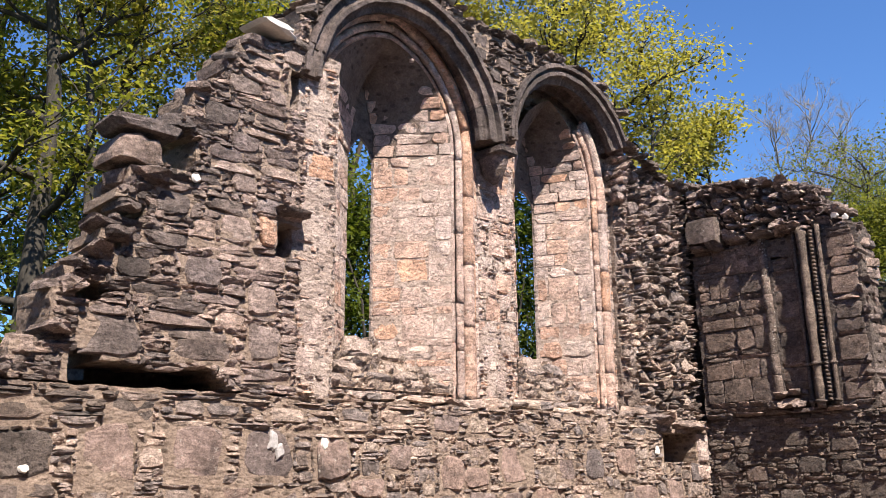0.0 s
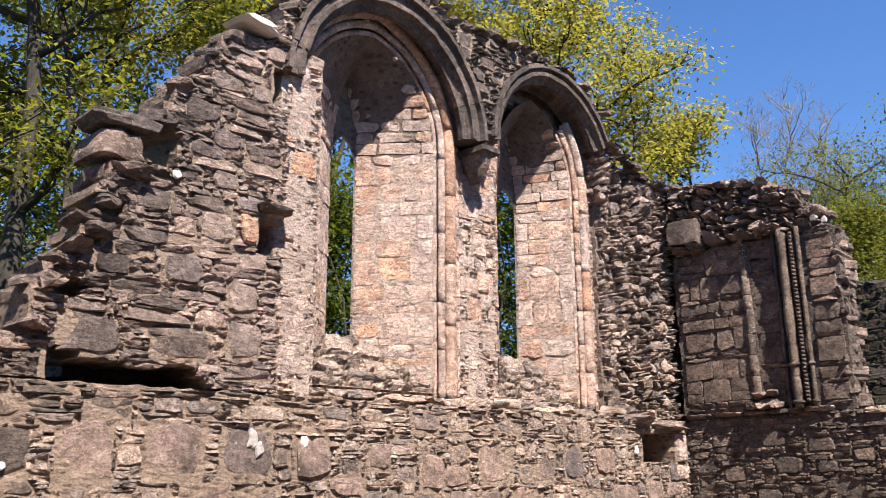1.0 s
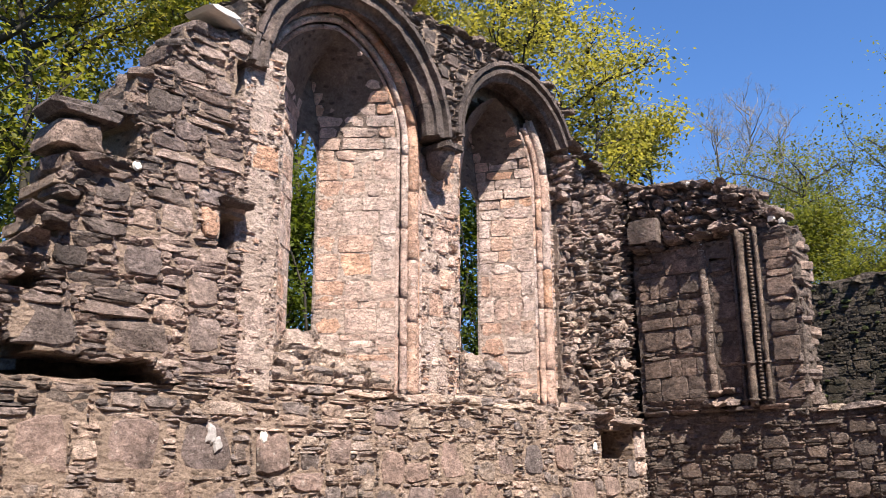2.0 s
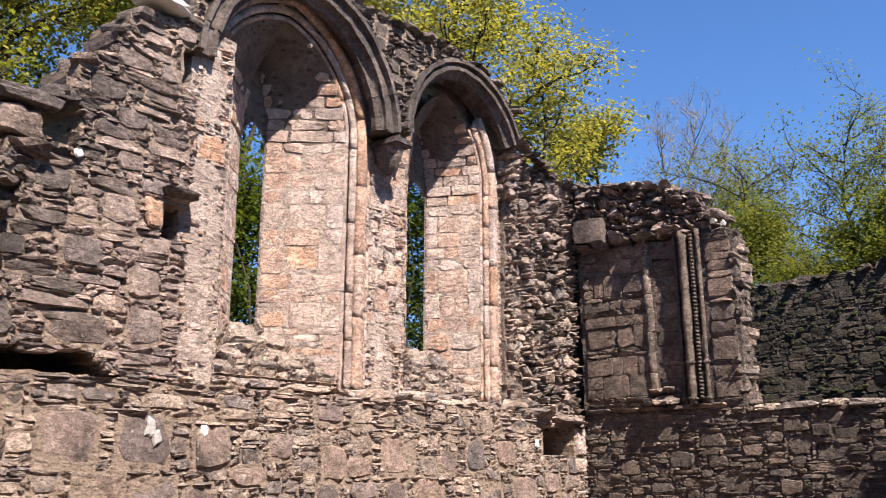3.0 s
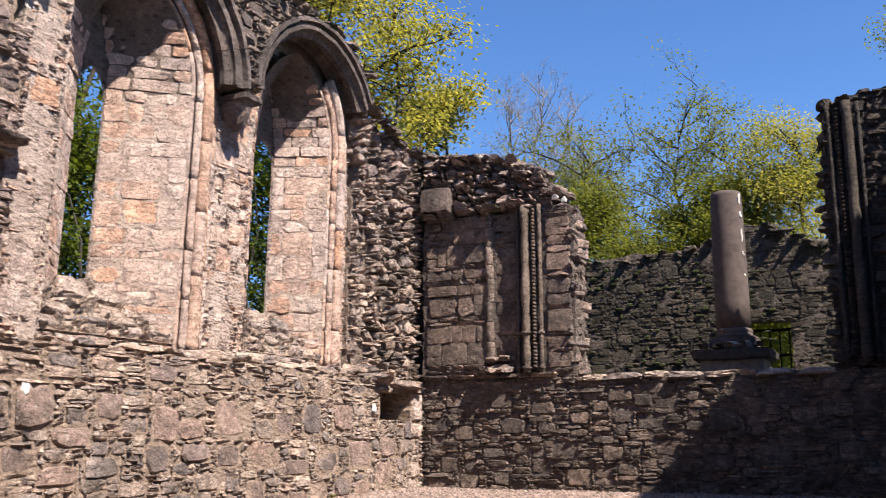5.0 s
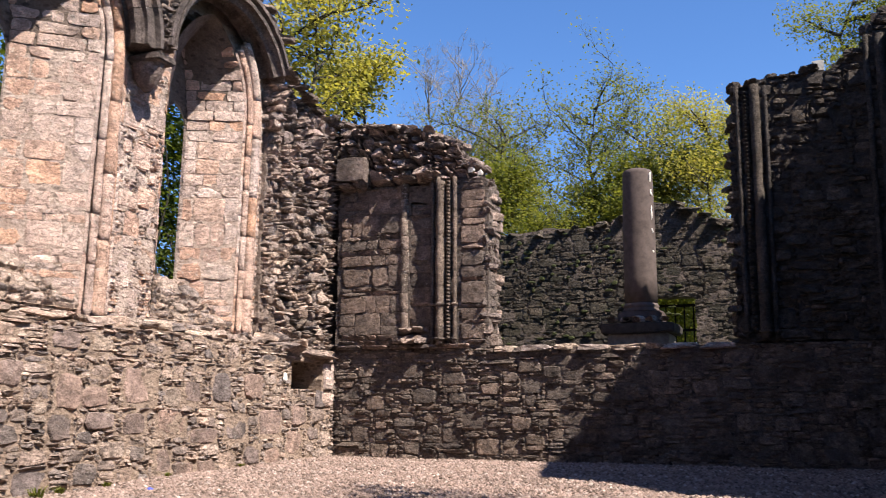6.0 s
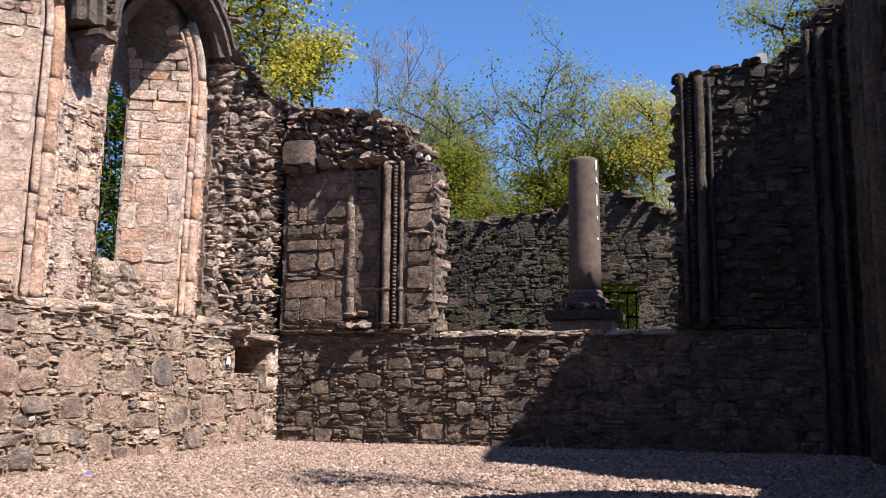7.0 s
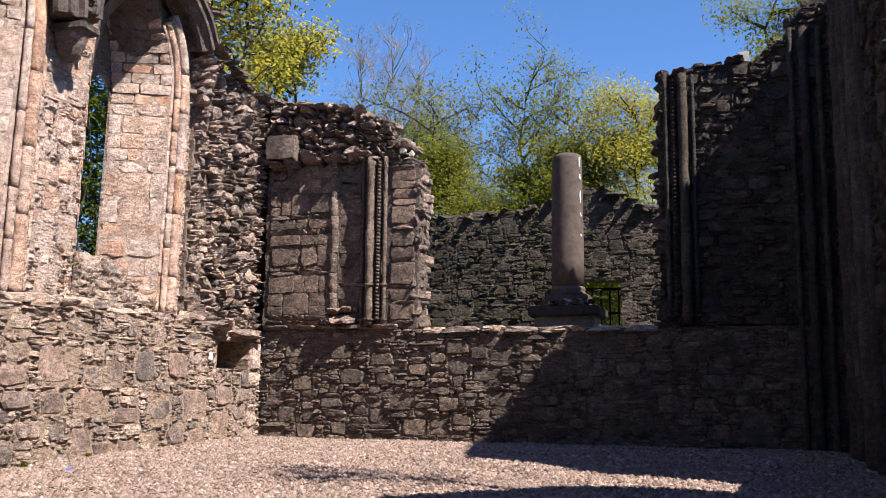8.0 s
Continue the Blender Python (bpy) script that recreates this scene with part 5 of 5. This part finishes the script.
# projecting blocks
piece("stone", wall_e, "ashlar", STONE_DARK, 0.26, -0.02, 3.94, 0.48, 0.34, 0.35)
x = 0.04
while x < 1.36:
    w_ = r.uniform(0.22, 0.42)
    piece("ledge_stone", wall_e, "slab", STONE_DARK, x + w_ / 2, 0.02, 3.70 + 0.05 * x + r.uniform(-0.015, 0.015), w_, 0.3 + 0.1 * r.random(), r.uniform(0.07, 0.11), 4)
    x += w_
piece("stone", wall_n, "block", STONE_DARK, 3.18 + LEAN * 3.3, 0.12, 3.38, 0.62, 0.4, 0.13)
piece("stone", wall_n, "block", STONE_DARK, 3.15 + LEAN * 3.2, 0.16, 3.18, 0.42, 0.4, 0.26)
piece("stone", wall_n, "lump", STONE_DARK, 3.22 + LEAN * 3, 0.10, 2.98, 0.36, 0.3, 0.14)
for x, z, w_, h_ in ((2.74, 2.10, 0.2, 0.14), (2.90, 2.34, 0.26, 0.14), (3.04, 2.5, 0.22, 0.14), (2.66, 1.78, 0.24, 0.12), (3.1, 2.74, 0.24, 0.12)):
    piece("stone", wall_n, "lump", STONE_DARK, x + LEAN * z, 0.1, z, w_, 0.4, h_, 8)
for x, z, w_, h_ in ((1.0, 1.54, 0.24, 0.12), (1.18, 1.56, 0.26, 0.14), (1.1, 1.66, 0.22, 0.1), (1.26, 1.68, 0.16, 0.1), (1.32, 1.53, 0.16, 0.1)):
    piece("stone", wall_e, "lump", STONE_DARK, x, -0.02, z, w_, 0.24, h_, 8)
# white lichen and bleached stones
for par, x, y, z, w_, h_ in ((wall_n, 3.62, -0.04, 3.05, 0.065, 0.065), (wall_n, 4.50, -0.022, 1.03, 0.10, 0.14), (wall_n, 4.56, -0.022, 0.96, 0.08, 0.10), (wall_n, 5.02, -0.022, 1.03, 0.07, 0.10), (wall_n, 2.56, -0.03, 0.84, 0.07, 0.05),
                             (wall_n, 10.20, -0.03, 1.0, 0.08, 0.11), (wall_e, 2.02, -0.04, 3.80, 0.10, 0.07), (wall_e, 2.14, -0.02, 3.76, 0.08, 0.08), (wall_e, 0.9, -0.03, 4.52, 0.12, 0.05)):
    blotch("lichen_patch", par, GREY_PATCH if 4.4 < x < 4.6 else WHITE_PATCH, r, x + (LEAN * z if par is wall_n and z > LEDGE else 0), y, z, w_ * 1.3, h_ * 1.3)
piece("bleached_stone", wall_n, "slab", WHITE_PATCH, 4.30 + LEAN * 4.5, 0.04, 4.60, 0.48, 0.34, 0.09, 5)
piece("bleached_stone", wall_n, "slab", WHITE_PATCH, 6.55 + LEAN * 5.7, 0.1, 5.79, 0.3, 0.3, 0.05, 4)
for x, y, z in ((5.95, 0.22, 5.30), (6.52, 0.22, 5.26), (6.44, 0.30, 5.06)):
    piece("bleached_stone", wall_n, "lump", STONE_PINK, x, y, z, 0.045, 0.05, 0.045, 20)
piece("bleached_stone", wall_e, "ashlar", WHITE_PATCH, 6.42, 0.12, 4.725, 0.14, 0.14, 0.13, 4)
MOSS_BED = plain("moss_cushion", (0.045, 0.052, 0.02), 0.98, var=0.7, scale=60)
for _ in range(90):
    blotch("moss_patch", wall_b, MOSS_BED, r, r.uniform(1.6, 5.6), -0.02, r.uniform(1.5, 3.35), r.uniform(0.04, 0.16), r.uniform(0.03, 0.08))
# lintel and pale jamb of the wall cupboard
piece("lintel_stone", wall_n, "slab", STONE_UPPER, 11.0, 0.10, 1.335, 0.86, 0.36, 0.10, 3)
piece("lintel_stone", wall_n, "lump", STONE_UPPER, 10.36, 0.08, 1.37, 0.5, 0.38, 0.16, 6)
piece("jamb_stone", wall_n, "ashlar", STONE_PINK, 11.34, 0.06, 1.05, 0.22, 0.2, 0.36, 1)
piece("jamb_stone", wall_n, "block", STONE_PINK, 11.30, 0.06, 0.74, 0.3, 0.2, 0.2, 1)
# white flecks painting the sunlit edge of the column
col = bpy.data.objects["monument_column"]
for z, h_ in ((3.80, 0.16), (3.58, 0.1), (3.30, 0.22), (3.05, 0.08), (2.75, 0.06)):
    a = radians(-112 + r.uniform(-6, 6))
    patch = new("lichen_patch", pool_mesh("lump", r.randrange(20), WHITE_PATCH))
    patch.parent = col
    patch.matrix_local = pose(0.207 * math.cos(a), 0.207 * math.sin(a), z, 0, 0, math.degrees(a) + 90) @ Matrix.Diagonal((0.05, 0.03, h_, 1))


def wrapper():
    """A crumpled scrap on the gravel."""
    bm = bmesh.new()
    bmesh.ops.create_icosphere(bm, subdivisions=2, radius=0.03)
    for v in bm.verts:
        v.co += noise.noise_vector(v.co * 70) * 0.014
        v.co.z *= 0.6
    me = bpy.data.meshes.new("wrapper")
    bm.to_mesh(me)
    bm.free()
    me.materials.append(plain("blue_foil", (0.10, 0.12, 0.42), 0.35, 0.3))
    ob = new("wrapper", me)
    ob.location = (6.85, 5.47, ground_height(6.85, 5.47) + 0.014)
    tagged(ob, "small crumpled blue wrapper lying on the gravel", "litter")


wrapper()
